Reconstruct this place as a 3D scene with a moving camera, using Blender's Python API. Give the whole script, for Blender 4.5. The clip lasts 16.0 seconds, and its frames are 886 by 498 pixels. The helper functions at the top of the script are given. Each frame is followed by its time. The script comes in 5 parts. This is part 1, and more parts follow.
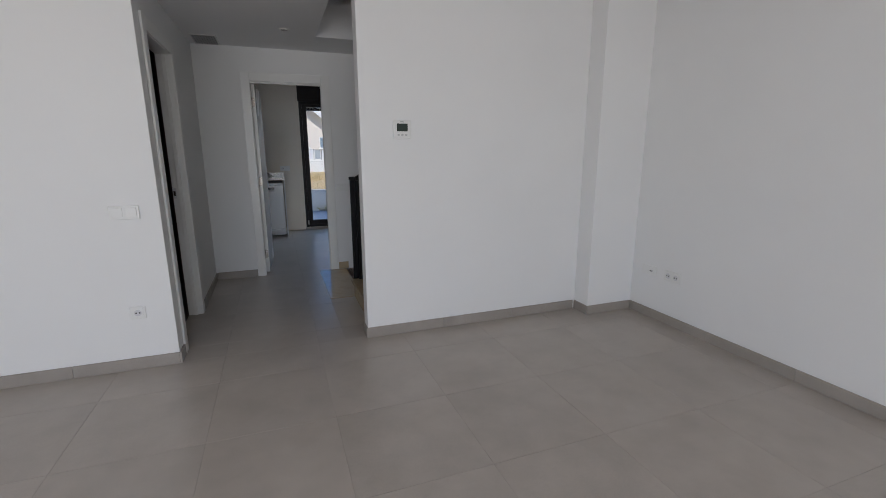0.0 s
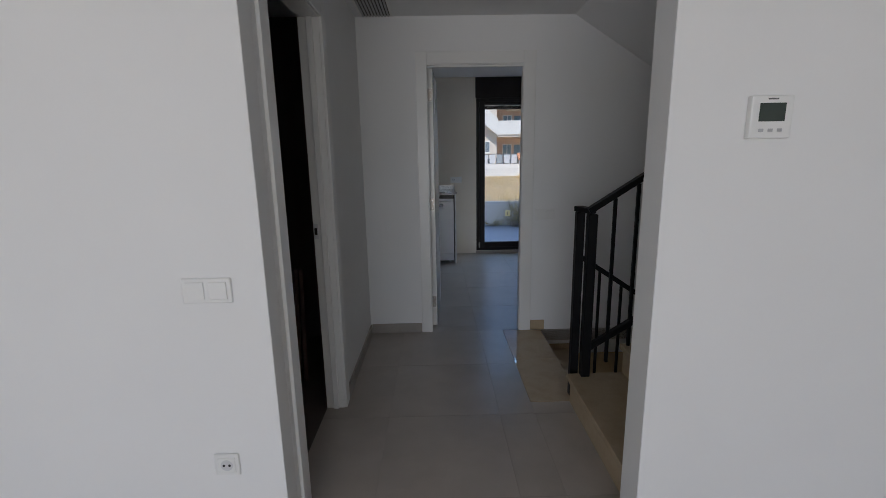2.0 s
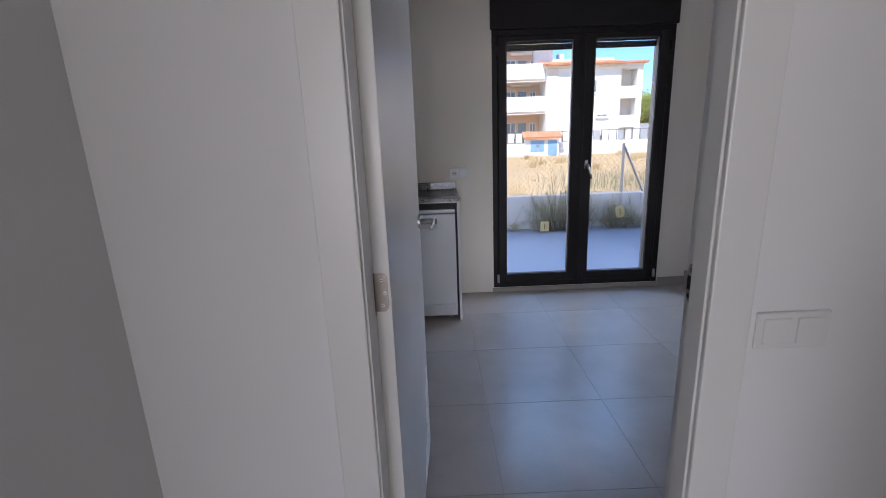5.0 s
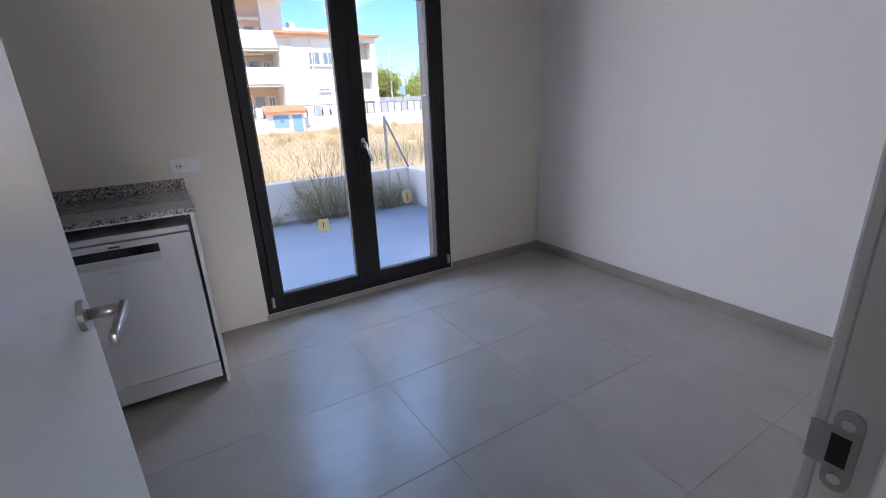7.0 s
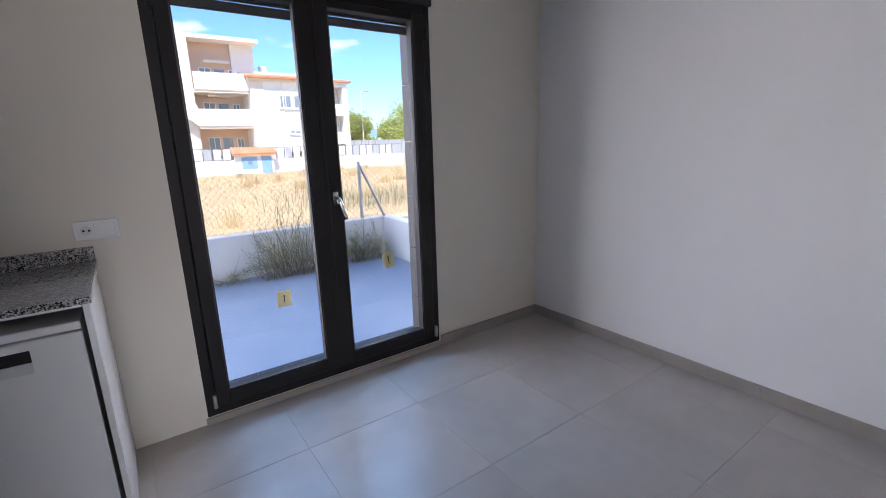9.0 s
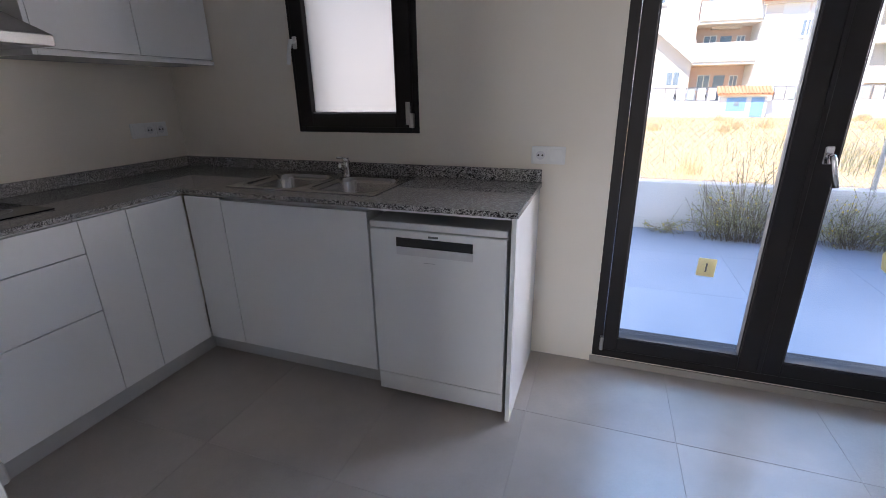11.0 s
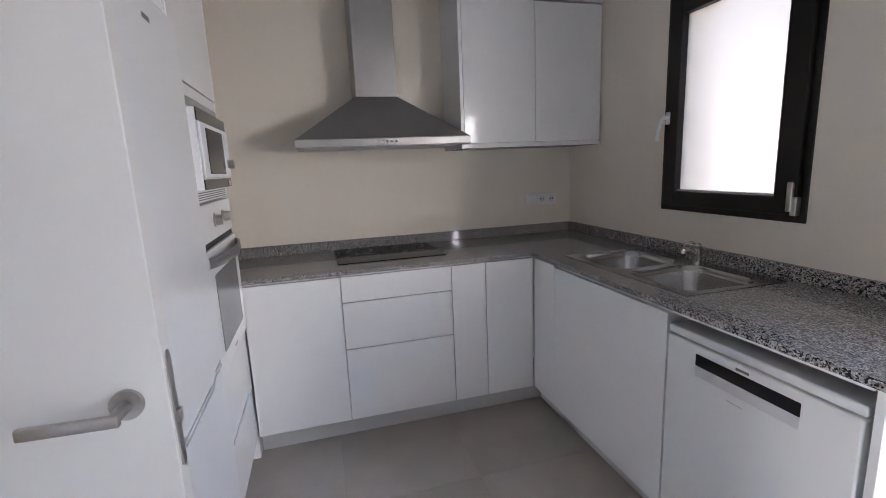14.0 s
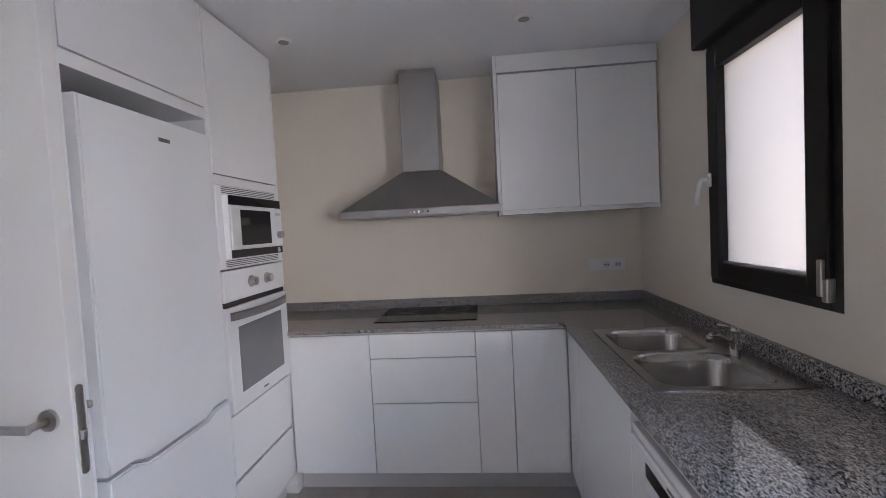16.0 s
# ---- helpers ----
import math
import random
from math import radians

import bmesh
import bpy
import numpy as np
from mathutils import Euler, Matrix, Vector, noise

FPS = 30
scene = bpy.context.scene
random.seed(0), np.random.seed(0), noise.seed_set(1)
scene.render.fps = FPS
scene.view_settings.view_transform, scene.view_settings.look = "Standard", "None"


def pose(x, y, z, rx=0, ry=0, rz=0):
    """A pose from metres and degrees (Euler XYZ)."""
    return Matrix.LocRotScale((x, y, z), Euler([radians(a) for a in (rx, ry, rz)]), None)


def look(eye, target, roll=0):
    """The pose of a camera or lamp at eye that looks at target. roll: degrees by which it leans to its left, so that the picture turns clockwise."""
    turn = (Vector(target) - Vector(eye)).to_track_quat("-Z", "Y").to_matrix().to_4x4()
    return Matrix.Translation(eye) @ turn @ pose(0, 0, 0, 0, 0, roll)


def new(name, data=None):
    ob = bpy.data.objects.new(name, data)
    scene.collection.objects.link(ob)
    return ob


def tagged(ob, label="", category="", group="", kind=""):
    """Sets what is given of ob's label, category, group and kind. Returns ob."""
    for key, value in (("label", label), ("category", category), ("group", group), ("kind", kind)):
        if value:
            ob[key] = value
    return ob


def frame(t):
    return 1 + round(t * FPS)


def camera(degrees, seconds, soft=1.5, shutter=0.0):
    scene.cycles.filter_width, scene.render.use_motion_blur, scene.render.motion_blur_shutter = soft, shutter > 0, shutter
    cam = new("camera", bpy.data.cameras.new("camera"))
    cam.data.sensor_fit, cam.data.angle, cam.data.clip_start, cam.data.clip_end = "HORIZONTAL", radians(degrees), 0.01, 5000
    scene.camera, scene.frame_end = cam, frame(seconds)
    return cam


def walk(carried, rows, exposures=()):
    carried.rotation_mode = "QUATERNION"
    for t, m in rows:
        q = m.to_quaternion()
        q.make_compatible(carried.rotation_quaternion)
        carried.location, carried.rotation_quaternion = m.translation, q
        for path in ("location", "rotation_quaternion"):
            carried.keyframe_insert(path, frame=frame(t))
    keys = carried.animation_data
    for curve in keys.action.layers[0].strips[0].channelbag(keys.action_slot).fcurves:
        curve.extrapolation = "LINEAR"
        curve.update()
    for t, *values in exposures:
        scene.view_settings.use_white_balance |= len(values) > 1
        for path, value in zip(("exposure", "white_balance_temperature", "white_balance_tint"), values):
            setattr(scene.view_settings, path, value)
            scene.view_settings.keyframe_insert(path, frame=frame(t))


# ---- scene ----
cam = camera(89.7, 16.0, soft=0.8)
PATH = [
    (0, (2.037, -8.037, 1.348), (2.718, -6.207, 0.915), -0.1),
    (0.5, (1.933, -7.62, 1.359), (2.441, -5.73, 0.949), -0.4),
    (1, (1.876, -7.202, 1.37), (2.198, -5.27, 0.966), -1.2),
    (1.5, (1.873, -6.749, 1.379), (2.038, -4.8, 0.962), -1.1),
    (2, (1.911, -6.296, 1.396), (1.939, -4.339, 0.984), -1.0),
    (2.5, (1.986, -5.883, 1.375), (1.802, -3.936, 0.953), -1.6),
    (3, (2.014, -5.475, 1.383), (1.775, -3.534, 0.965), -1.5),
    (3.2, (2.035, -5.315, 1.394), (1.799, -3.371, 0.986), -1.6),
    (5.3, (2.019, -3.525, 1.356), (2.129, -1.596, 0.839), -2.4),
    (5.5, (2.029, -3.389, 1.371), (2.209, -1.471, 0.833), -2.6),
    (6, (2.084, -3.144, 1.35), (2.433, -1.268, 0.75), -3.1),
    (6.5, (2.073, -2.99, 1.336), (2.772, -1.229, 0.694), -2.6),
    (7, (2.102, -2.907, 1.343), (3.084, -1.284, 0.709), -2.6),
    (7.5, (2.192, -2.804, 1.359), (3.313, -1.247, 0.794), -2.8),
    (8, (2.267, -2.676, 1.383), (3.556, -1.213, 0.933), -2.4),
    (8.2, (2.299, -2.595, 1.388), (3.633, -1.163, 0.978), -2.3),
    (10.3, (2.333, -2.207, 1.33), (2.379, -0.308, 0.704), -1.0),
    (10.5, (2.372, -2.193, 1.341), (2.213, -0.309, 0.69), -1.0),
    (11, (2.445, -2.154, 1.34), (1.805, -0.379, 0.678), -0.9),
    (11.5, (2.455, -2.072, 1.325), (1.465, -0.471, 0.649), -0.1),
    (12, (2.443, -1.945, 1.329), (1.15, -0.556, 0.698), -0.2),
    (12.5, (2.451, -1.827, 1.335), (0.868, -0.746, 0.764), -1.3),
    (13, (2.518, -1.733, 1.365), (0.763, -0.938, 0.828), -1.6),
    (13.5, (2.601, -1.717, 1.381), (0.76, -1.086, 0.918), -1.9),
    (14, (2.753, -1.715, 1.412), (0.857, -1.193, 1.047), -2.5),
    (14.5, (2.872, -1.619, 1.435), (0.925, -1.243, 1.172), -2.9),
    (15, (2.968, -1.425, 1.453), (0.984, -1.235, 1.291), -3.1),
    (15.5, (2.919, -1.221, 1.46), (0.922, -1.201, 1.359), -3.0),
    (16, (2.894, -1.008, 1.449), (0.904, -1.186, 1.356), -3.0),
]
EXPOSURES = [(0.0, -0.2, 6100, 14), (1.0, -0.17, 6100, 14), (2.0, -0.3, 6100, 14), (2.6, -0.18, 6150, 16), (3.2, 0.08, 6200, 19), (5.5, 0.72, 6200, 22), (7.0, 0.80, 6250, 22), (8.2, 0.82, 6400, 22), (10.5, 0.95, 6300, 22), (11.2, 1.34, 6500, 21), (12.0, 1.84, 6650, 21), (13.0, 1.98, 6650, 21), (14.5, 2.0, 6600, 20), (16.0, 1.78, 6550, 22)]
walk(cam, [(t, look(eye, target, roll)) for t, eye, target, roll in PATH], EXPOSURES)

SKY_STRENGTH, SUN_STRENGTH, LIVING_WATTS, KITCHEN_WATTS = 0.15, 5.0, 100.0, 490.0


# ---- light ----
world = bpy.data.worlds.new("sky")
scene.world = world
world.use_nodes = True
wn = world.node_tree
sky = wn.nodes.new("ShaderNodeTexSky")
sky.sky_type = "NISHITA"
sky.sun_disc = False
sky.sun_elevation = radians(57)
sky.sun_rotation = radians(211)
sky.air_density = 1.0
sky.dust_density = 0.15
sky.ozone_density = 3.0
wn.nodes["Background"].inputs[1].default_value = SKY_STRENGTH
# a few small fair-weather clouds
wtc, wmap, wno, wra, wmx = (wn.nodes.new("ShaderNode" + k) for k in ("TexCoord", "Mapping", "TexNoise", "ValToRGB", "Mix"))
wmap.inputs["Scale"].default_value = (1.0, 1.0, 3.2)
wno.inputs["Scale"].default_value, wno.inputs["Detail"].default_value = 5.0, 7.0
wra.color_ramp.elements[0].position, wra.color_ramp.elements[1].position = 0.60, 0.74
wmx.data_type = "RGBA"
wmx.inputs["B"].default_value = (6.5, 6.7, 7.0, 1)
wn.links.new(wtc.outputs["Generated"], wmap.inputs["Vector"])
wn.links.new(wmap.outputs[0], wno.inputs["Vector"])
wn.links.new(wno.outputs["Fac"], wra.inputs["Fac"])
wn.links.new(wra.outputs["Color"], wmx.inputs["Factor"])
wti = wn.nodes.new("ShaderNodeMix")
wti.data_type, wti.blend_type = "RGBA", "MULTIPLY"
wti.inputs["Factor"].default_value = 1.0
wti.inputs["B"].default_value = (0.60, 0.88, 1.12, 1)
wn.links.new(sky.outputs[0], wti.inputs["A"])
wn.links.new(wti.outputs["Result"], wmx.inputs["A"])
wn.links.new(wmx.outputs["Result"], wn.nodes["Background"].inputs[0])

sun = new("sun", bpy.data.lights.new("sun", "SUN"))
sun.data.energy, sun.data.angle, sun.data.color = SUN_STRENGTH, radians(0.5), (1.0, 0.95, 0.87)
sun.matrix_world = look((-4, -8, 14), (0, 0, 0))


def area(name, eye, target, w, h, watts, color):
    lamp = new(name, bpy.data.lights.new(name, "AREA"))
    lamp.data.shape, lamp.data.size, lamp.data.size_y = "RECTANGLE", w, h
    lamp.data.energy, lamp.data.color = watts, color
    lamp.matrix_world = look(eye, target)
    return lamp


# daylight of the terrace doors behind the walker
area("living_daylight", (0.75, -11.1, 1.15), (1.5, -5, 1.15), 3.7, 2.1, LIVING_WATTS, (1.0, 0.98, 0.945))
# blue lamp added above the view, boosting sky light through the kitchen's terrace door
area("kitchen_daylight", (3.0, 3.0, 4.75), (3.0, 0.0, 4.75), 11.0, 3.3, 0.98 * KITCHEN_WATTS, (0.32, 0.60, 1.0))
# two lamps added out of sight either side, for light off lot and houses
FILL_WHITE = (1.0, 0.985, 0.96)
area("kitchen_daylight", (8.0, 3.0, 1.45), (3.2, 0.0, 1.35), 4.0, 2.2, 0.50 * KITCHEN_WATTS, FILL_WHITE)
area("kitchen_daylight", (0.2, 3.2, 1.40), (3.4, -0.4, 1.4), 4.5, 2.1, 0.39 * KITCHEN_WATTS, FILL_WHITE)


# ---- materials ----
def material(name):
    m = bpy.data.materials.new(name)
    m.use_nodes = True
    return m, m.node_tree, m.node_tree.nodes["Principled BSDF"]


def coords(nt, scale=(1, 1, 1)):
    tc = nt.nodes.new("ShaderNodeTexCoord")
    mp = nt.nodes.new("ShaderNodeMapping")
    mp.inputs["Scale"].default_value = scale
    nt.links.new(tc.outputs["Object"], mp.inputs["Vector"])
    return mp.outputs["Vector"]


def noise_tex(nt, vec, scale, detail=4.0, rough=0.55):
    n = nt.nodes.new("ShaderNodeTexNoise")
    n.inputs["Scale"].default_value, n.inputs["Detail"].default_value, n.inputs["Roughness"].default_value = scale, detail, rough
    nt.links.new(vec, n.inputs["Vector"])
    return n.outputs["Fac"]


def ramp(nt, fac, stops):
    r = nt.nodes.new("ShaderNodeValToRGB")
    while len(r.color_ramp.elements) < len(stops):
        r.color_ramp.elements.new(0.5)
    for e, (p, c) in zip(r.color_ramp.elements, stops):
        e.position, e.color = p, (*c, 1)
    nt.links.new(fac, r.inputs["Fac"])
    return r.outputs["Color"]


def mixed(nt, fac, a, b, mode="MIX"):
    mx = nt.nodes.new("ShaderNodeMix")
    mx.data_type, mx.blend_type = "RGBA", mode
    for sock, v in ((mx.inputs["Factor"], fac), (mx.inputs["A"], a), (mx.inputs["B"], b)):
        if isinstance(v, (int, float)):
            sock.default_value = v
        elif isinstance(v, tuple):
            sock.default_value = (*v, 1)
        else:
            nt.links.new(v, sock)
    return mx.outputs["Result"]


def bump(nt, bsdf, fac, strength, dist):
    b = nt.nodes.new("ShaderNodeBump")
    b.inputs["Strength"].default_value, b.inputs["Distance"].default_value = strength, dist
    nt.links.new(fac, b.inputs["Height"])
    nt.links.new(b.outputs["Normal"], bsdf.inputs["Normal"])


def shade(c, k):
    return tuple(min(1, v * k) for v in c)


def plain(name, color, rough=0.5, metal=0.0, vary=0.06, grain=60.0, big=2.5, relief=0.0, relief_dist=0.001, rough_vary=0.06, stretch=(1, 1, 1), coat=0.0, spec=0.5):
    """A painted or natural surface with grain and broad unevenness."""
    m, nt, b = material(name)
    v = coords(nt, stretch)
    fine, broad = noise_tex(nt, v, grain, 3), noise_tex(nt, v, big, 5)
    c1 = ramp(nt, broad, ((0.3, shade(color, 1 - vary)), (0.7, shade(color, 1 + vary))))
    c2 = ramp(nt, fine, ((0.25, (1 - vary * 0.6,) * 3), (0.75, (1, 1, 1))))
    nt.links.new(mixed(nt, 1.0, c1, c2, "MULTIPLY"), b.inputs["Base Color"])
    mr = nt.nodes.new("ShaderNodeMapRange")
    mr.inputs["To Min"].default_value, mr.inputs["To Max"].default_value = max(0.02, rough - rough_vary), min(1, rough + rough_vary)
    nt.links.new(broad, mr.inputs["Value"])
    nt.links.new(mr.outputs["Result"], b.inputs["Roughness"])
    b.inputs["Metallic"].default_value = metal
    b.inputs["Coat Weight"].default_value = coat
    b.inputs["Specular IOR Level"].default_value = spec
    if relief:
        bump(nt, b, fine, relief, relief_dist)
    return m


def tile_material(name, a, b_, rough, spec=0.5):
    """Cement-look porcelain: clouds, fine speckle, each piece a little different."""
    m, nt, b = material(name)
    v = coords(nt)
    oi = nt.nodes.new("ShaderNodeObjectInfo")
    add = nt.nodes.new("ShaderNodeVectorMath")
    add.operation = "MULTIPLY_ADD"
    add.inputs[1].default_value = (1, 1, 1)
    sc = nt.nodes.new("ShaderNodeVectorMath")
    sc.operation = "SCALE"
    sc.inputs[0].default_value = (13.0, 7.0, 3.0)
    nt.links.new(oi.outputs["Random"], sc.inputs["Scale"])
    nt.links.new(v, add.inputs[0])
    nt.links.new(sc.outputs[0], add.inputs[2])
    v = add.outputs[0]
    clouds, speck = noise_tex(nt, v, 3.2, 6, 0.6), noise_tex(nt, v, 220, 2)
    c = ramp(nt, clouds, ((0.3, a), (0.72, b_)))
    c = mixed(nt, 1.0, c, ramp(nt, speck, ((0.3, (0.9, 0.9, 0.9)), (0.7, (1, 1, 1)))), "MULTIPLY")
    per = ramp(nt, oi.outputs["Random"], ((0.0, (0.955, 0.955, 0.955)), (1.0, (1, 1, 1))))
    nt.links.new(mixed(nt, 1.0, c, per, "MULTIPLY"), b.inputs["Base Color"])
    mr = nt.nodes.new("ShaderNodeMapRange")
    mr.inputs["To Min"].default_value, mr.inputs["To Max"].default_value = rough - 0.04, rough + 0.06
    nt.links.new(clouds, mr.inputs["Value"])
    nt.links.new(mr.outputs["Result"], b.inputs["Roughness"])
    b.inputs["Specular IOR Level"].default_value = spec
    bump(nt, b, speck, 0.06, 0.0005)
    return m


def granite_material():
    m, nt, b = material("granite")
    v = coords(nt)
    vo = nt.nodes.new("ShaderNodeTexVoronoi")
    vo.inputs["Scale"].default_value = 235
    mp = coords(nt, (1.0, 2.2, 1.0))
    nt.links.new(mp, vo.inputs["Vector"])
    hsv = nt.nodes.new("ShaderNodeSeparateColor")
    nt.links.new(vo.outputs["Color"], hsv.inputs[0])
    grains = ramp(nt, hsv.outputs[0], ((0.0, (0.016, 0.016, 0.018)), (0.28, (0.06, 0.058, 0.056)), (0.40, (0.27, 0.26, 0.25)), (0.72, (0.46, 0.445, 0.43)), (1.0, (0.66, 0.645, 0.63))))
    cloud = noise_tex(nt, coords(nt, (1.0, 2.6, 1.0)), 42, 5, 0.75)
    dark = ramp(nt, cloud, ((0.38, (0.34, 0.33, 0.33)), (0.58, (1, 1, 1))))
    nt.links.new(mixed(nt, 0.65, grains, dark, "MULTIPLY"), b.inputs["Base Color"])
    b.inputs["Roughness"].default_value = 0.03
    b.inputs["Specular IOR Level"].default_value = 0.5
    return m


def marble_material():
    m, nt, b = material("marble")
    v = coords(nt)
    w = noise_tex(nt, v, 4.0, 8, 0.65)
    c = ramp(nt, w, ((0.25, (0.42, 0.32, 0.20)), (0.5, (0.52, 0.41, 0.27)), (0.62, (0.47, 0.36, 0.23)), (0.8, (0.58, 0.48, 0.34))))
    f = noise_tex(nt, v, 120, 2)
    nt.links.new(mixed(nt, 1.0, c, ramp(nt, f, ((0.2, (0.93, 0.93, 0.93)), (0.8, (1, 1, 1)))), "MULTIPLY"), b.inputs["Base Color"])
    b.inputs["Roughness"].default_value = 0.025
    b.inputs["IOR"].default_value = 1.6
    return m


def brushed(name, color, rough, along=(4, 300, 300)):
    m, nt, b = material(name)
    v = coords(nt, along)
    f = noise_tex(nt, v, 1.0, 3)
    smudge = noise_tex(nt, coords(nt), 7.0, 4)
    nt.links.new(mixed(nt, 1.0, ramp(nt, f, ((0.2, shade(color, 0.86)), (0.8, color))), ramp(nt, smudge, ((0.3, (0.9, 0.89, 0.88)), (0.7, (1, 1, 1)))), "MULTIPLY"), b.inputs["Base Color"])
    b.inputs["Metallic"].default_value = 1.0
    mr = nt.nodes.new("ShaderNodeMapRange")
    mr.inputs["To Min"].default_value, mr.inputs["To Max"].default_value = rough - 0.06, rough + 0.1
    nt.links.new(smudge, mr.inputs["Value"])
    nt.links.new(mr.outputs["Result"], b.inputs["Roughness"])
    bump(nt, b, f, 0.05, 0.0004)
    return m


def glass_material(name="glass"):
    m, nt, b = material(name)
    b.inputs["Transmission Weight"].default_value = 1.0
    b.inputs["Roughness"].default_value = 0.0
    b.inputs["IOR"].default_value = 1.45
    b.inputs["Base Color"].default_value = (0.97, 0.99, 0.985, 1)
    return m


def frosted_material():
    m, nt, b = material("frosted_glass")
    tr = nt.nodes.new("ShaderNodeBsdfTranslucent")
    tr.inputs["Color"].default_value = (0.275, 0.252, 0.22, 1)
    mx = nt.nodes.new("ShaderNodeMixShader")
    b.inputs["Base Color"].default_value = (0.62, 0.62, 0.62, 1)
    b.inputs["Transmission Weight"].default_value = 1.0
    b.inputs["Roughness"].default_value = 0.5
    f = noise_tex(nt, coords(nt), 500, 2)
    bump(nt, b, f, 0.1, 0.0005)
    mx.inputs[0].default_value = 0.22
    nt.links.new(tr.outputs[0], mx.inputs[1])
    nt.links.new(b.outputs[0], mx.inputs[2])
    nt.links.new(mx.outputs[0], nt.nodes["Material Output"].inputs[0])
    return m


def leaf_material(name, a, b_):
    m, nt, b = material(name)
    g = nt.nodes.new("ShaderNodeNewGeometry")
    c = ramp(nt, g.outputs["Random Per Island"], ((0.0, a), (1.0, b_)))
    nt.links.new(c, b.inputs["Base Color"])
    b.inputs["Roughness"].default_value = 0.65
    tr, mx = nt.nodes.new("ShaderNodeBsdfTranslucent"), nt.nodes.new("ShaderNodeMixShader")
    mx.inputs[0].default_value = 0.4
    nt.links.new(c, tr.inputs["Color"])
    nt.links.new(b.outputs[0], mx.inputs[1])
    nt.links.new(tr.outputs[0], mx.inputs[2])
    nt.links.new(mx.outputs[0], nt.nodes["Material Output"].inputs[0])
    return m


PAINT = plain("white_wall_paint", (0.84, 0.84, 0.83), 0.85, vary=0.012, grain=140, big=1.6, relief=0.08, relief_dist=0.0006, spec=0.25)
CREAM = plain("cream_kitchen_paint", (0.81, 0.75, 0.65), 0.6, vary=0.02, grain=90, big=1.4, relief=0.06, relief_dist=0.0006, spec=0.3)
CEILING = plain("ceiling_paint", (0.86, 0.86, 0.86), 0.9, vary=0.012, grain=120, big=1.2, spec=0.2)
TILE = tile_material("floor_tile", (0.41, 0.365, 0.32), (0.51, 0.46, 0.41), 0.29, 0.65)
GROUT = plain("grout", (0.40, 0.36, 0.32), 0.9, vary=0.1)
SKIRT = tile_material("skirting_tile", (0.33, 0.30, 0.265), (0.42, 0.38, 0.34), 0.4)
TRIM = plain("white_lacquer", (0.82, 0.815, 0.79), 0.32, vary=0.015, grain=30, big=1.5)
LEAF_WHITE = plain("door_lacquer", (0.80, 0.79, 0.755), 0.26, vary=0.015, grain=25, big=1.2)
GLOSS = plain("gloss_white_laminate", (0.84, 0.845, 0.84), 0.12, vary=0.01, grain=20, big=1.0, rough_vary=0.03)
CARCASS = plain("cabinet_carcass", (0.80, 0.80, 0.79), 0.4, vary=0.02)
APPLIANCE = plain("appliance_enamel", (0.83, 0.84, 0.84), 0.22, vary=0.01, grain=40, big=1.5, rough_vary=0.04)
PLASTIC = plain("white_plastic", (0.82, 0.82, 0.80), 0.35, vary=0.015)
GREYPL = plain("grey_plastic", (0.45, 0.45, 0.46), 0.4, vary=0.04)
DARKPL = plain("dark_grey_handle", (0.20, 0.195, 0.19), 0.35, metal=0.3, vary=0.04)
LIGHTPL = plain("light_grey_plastic", (0.68, 0.68, 0.69), 0.3, vary=0.03)
PLINTH = plain("plinth_grey", (0.55, 0.55, 0.54), 0.35, vary=0.03)
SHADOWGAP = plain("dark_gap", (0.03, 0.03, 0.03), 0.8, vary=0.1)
BLACK = plain("black_gloss_panel", (0.012, 0.012, 0.014), 0.08, vary=0.1, rough_vary=0.02)
HOBGLASS = plain("hob_ceramic", (0.01, 0.01, 0.011), 0.07, vary=0.1, rough_vary=0.02, spec=0.08)
OVENGLASS = plain("oven_glass", (0.22, 0.225, 0.23), 0.08, vary=0.06, rough_vary=0.02)
GRANITE = granite_material()
MARBLE = marble_material()
STEEL = brushed("brushed_steel", (0.43, 0.42, 0.41), 0.38)
SINKSTEEL = plain("sink_steel", (0.42, 0.41, 0.40), 0.2, metal=1.0, vary=0.04, grain=40, big=5.0, rough_vary=0.05)
NICKEL = brushed("satin_nickel", (0.56, 0.54, 0.51), 0.28, (80, 80, 80))
BRONZE = brushed("dark_satin_metal", (0.30, 0.27, 0.24), 0.34, (80, 80, 80))
CHROME = brushed("chrome", (0.75, 0.75, 0.75), 0.08, (10, 10, 10))
ANTHRACITE = plain("anthracite_aluminium", (0.017, 0.014, 0.014), 0.45, spec=0.25, vary=0.05, grain=300, relief=0.05, relief_dist=0.0003)
RAILBLACK = plain("black_painted_steel", (0.008, 0.008, 0.009), 0.5, vary=0.1, grain=80, spec=0.2)
GLASS = glass_material()
FROSTED = frosted_material()
TAPE = plain("yellow_label_paper", (0.86, 0.76, 0.42), 0.7, vary=0.05)
PRINT = plain("grey_print", (0.12, 0.12, 0.12), 0.6, vary=0.05)
LCD = plain("lcd_screen", (0.035, 0.05, 0.04), 0.25, vary=0.05)
CERAMIC = plain("ceramic_white", (0.78, 0.78, 0.76), 0.12, vary=0.01, rough_vary=0.03)
DARKTILE = plain("dark_brown_wall_tile", (0.11, 0.09, 0.078), 0.4, vary=0.12, grain=25, big=3)
PLANKWOOD = plain("reddish_wood", (0.10, 0.04, 0.022), 0.5, vary=0.2, grain=12, big=2, stretch=(8, 8, 0.8))
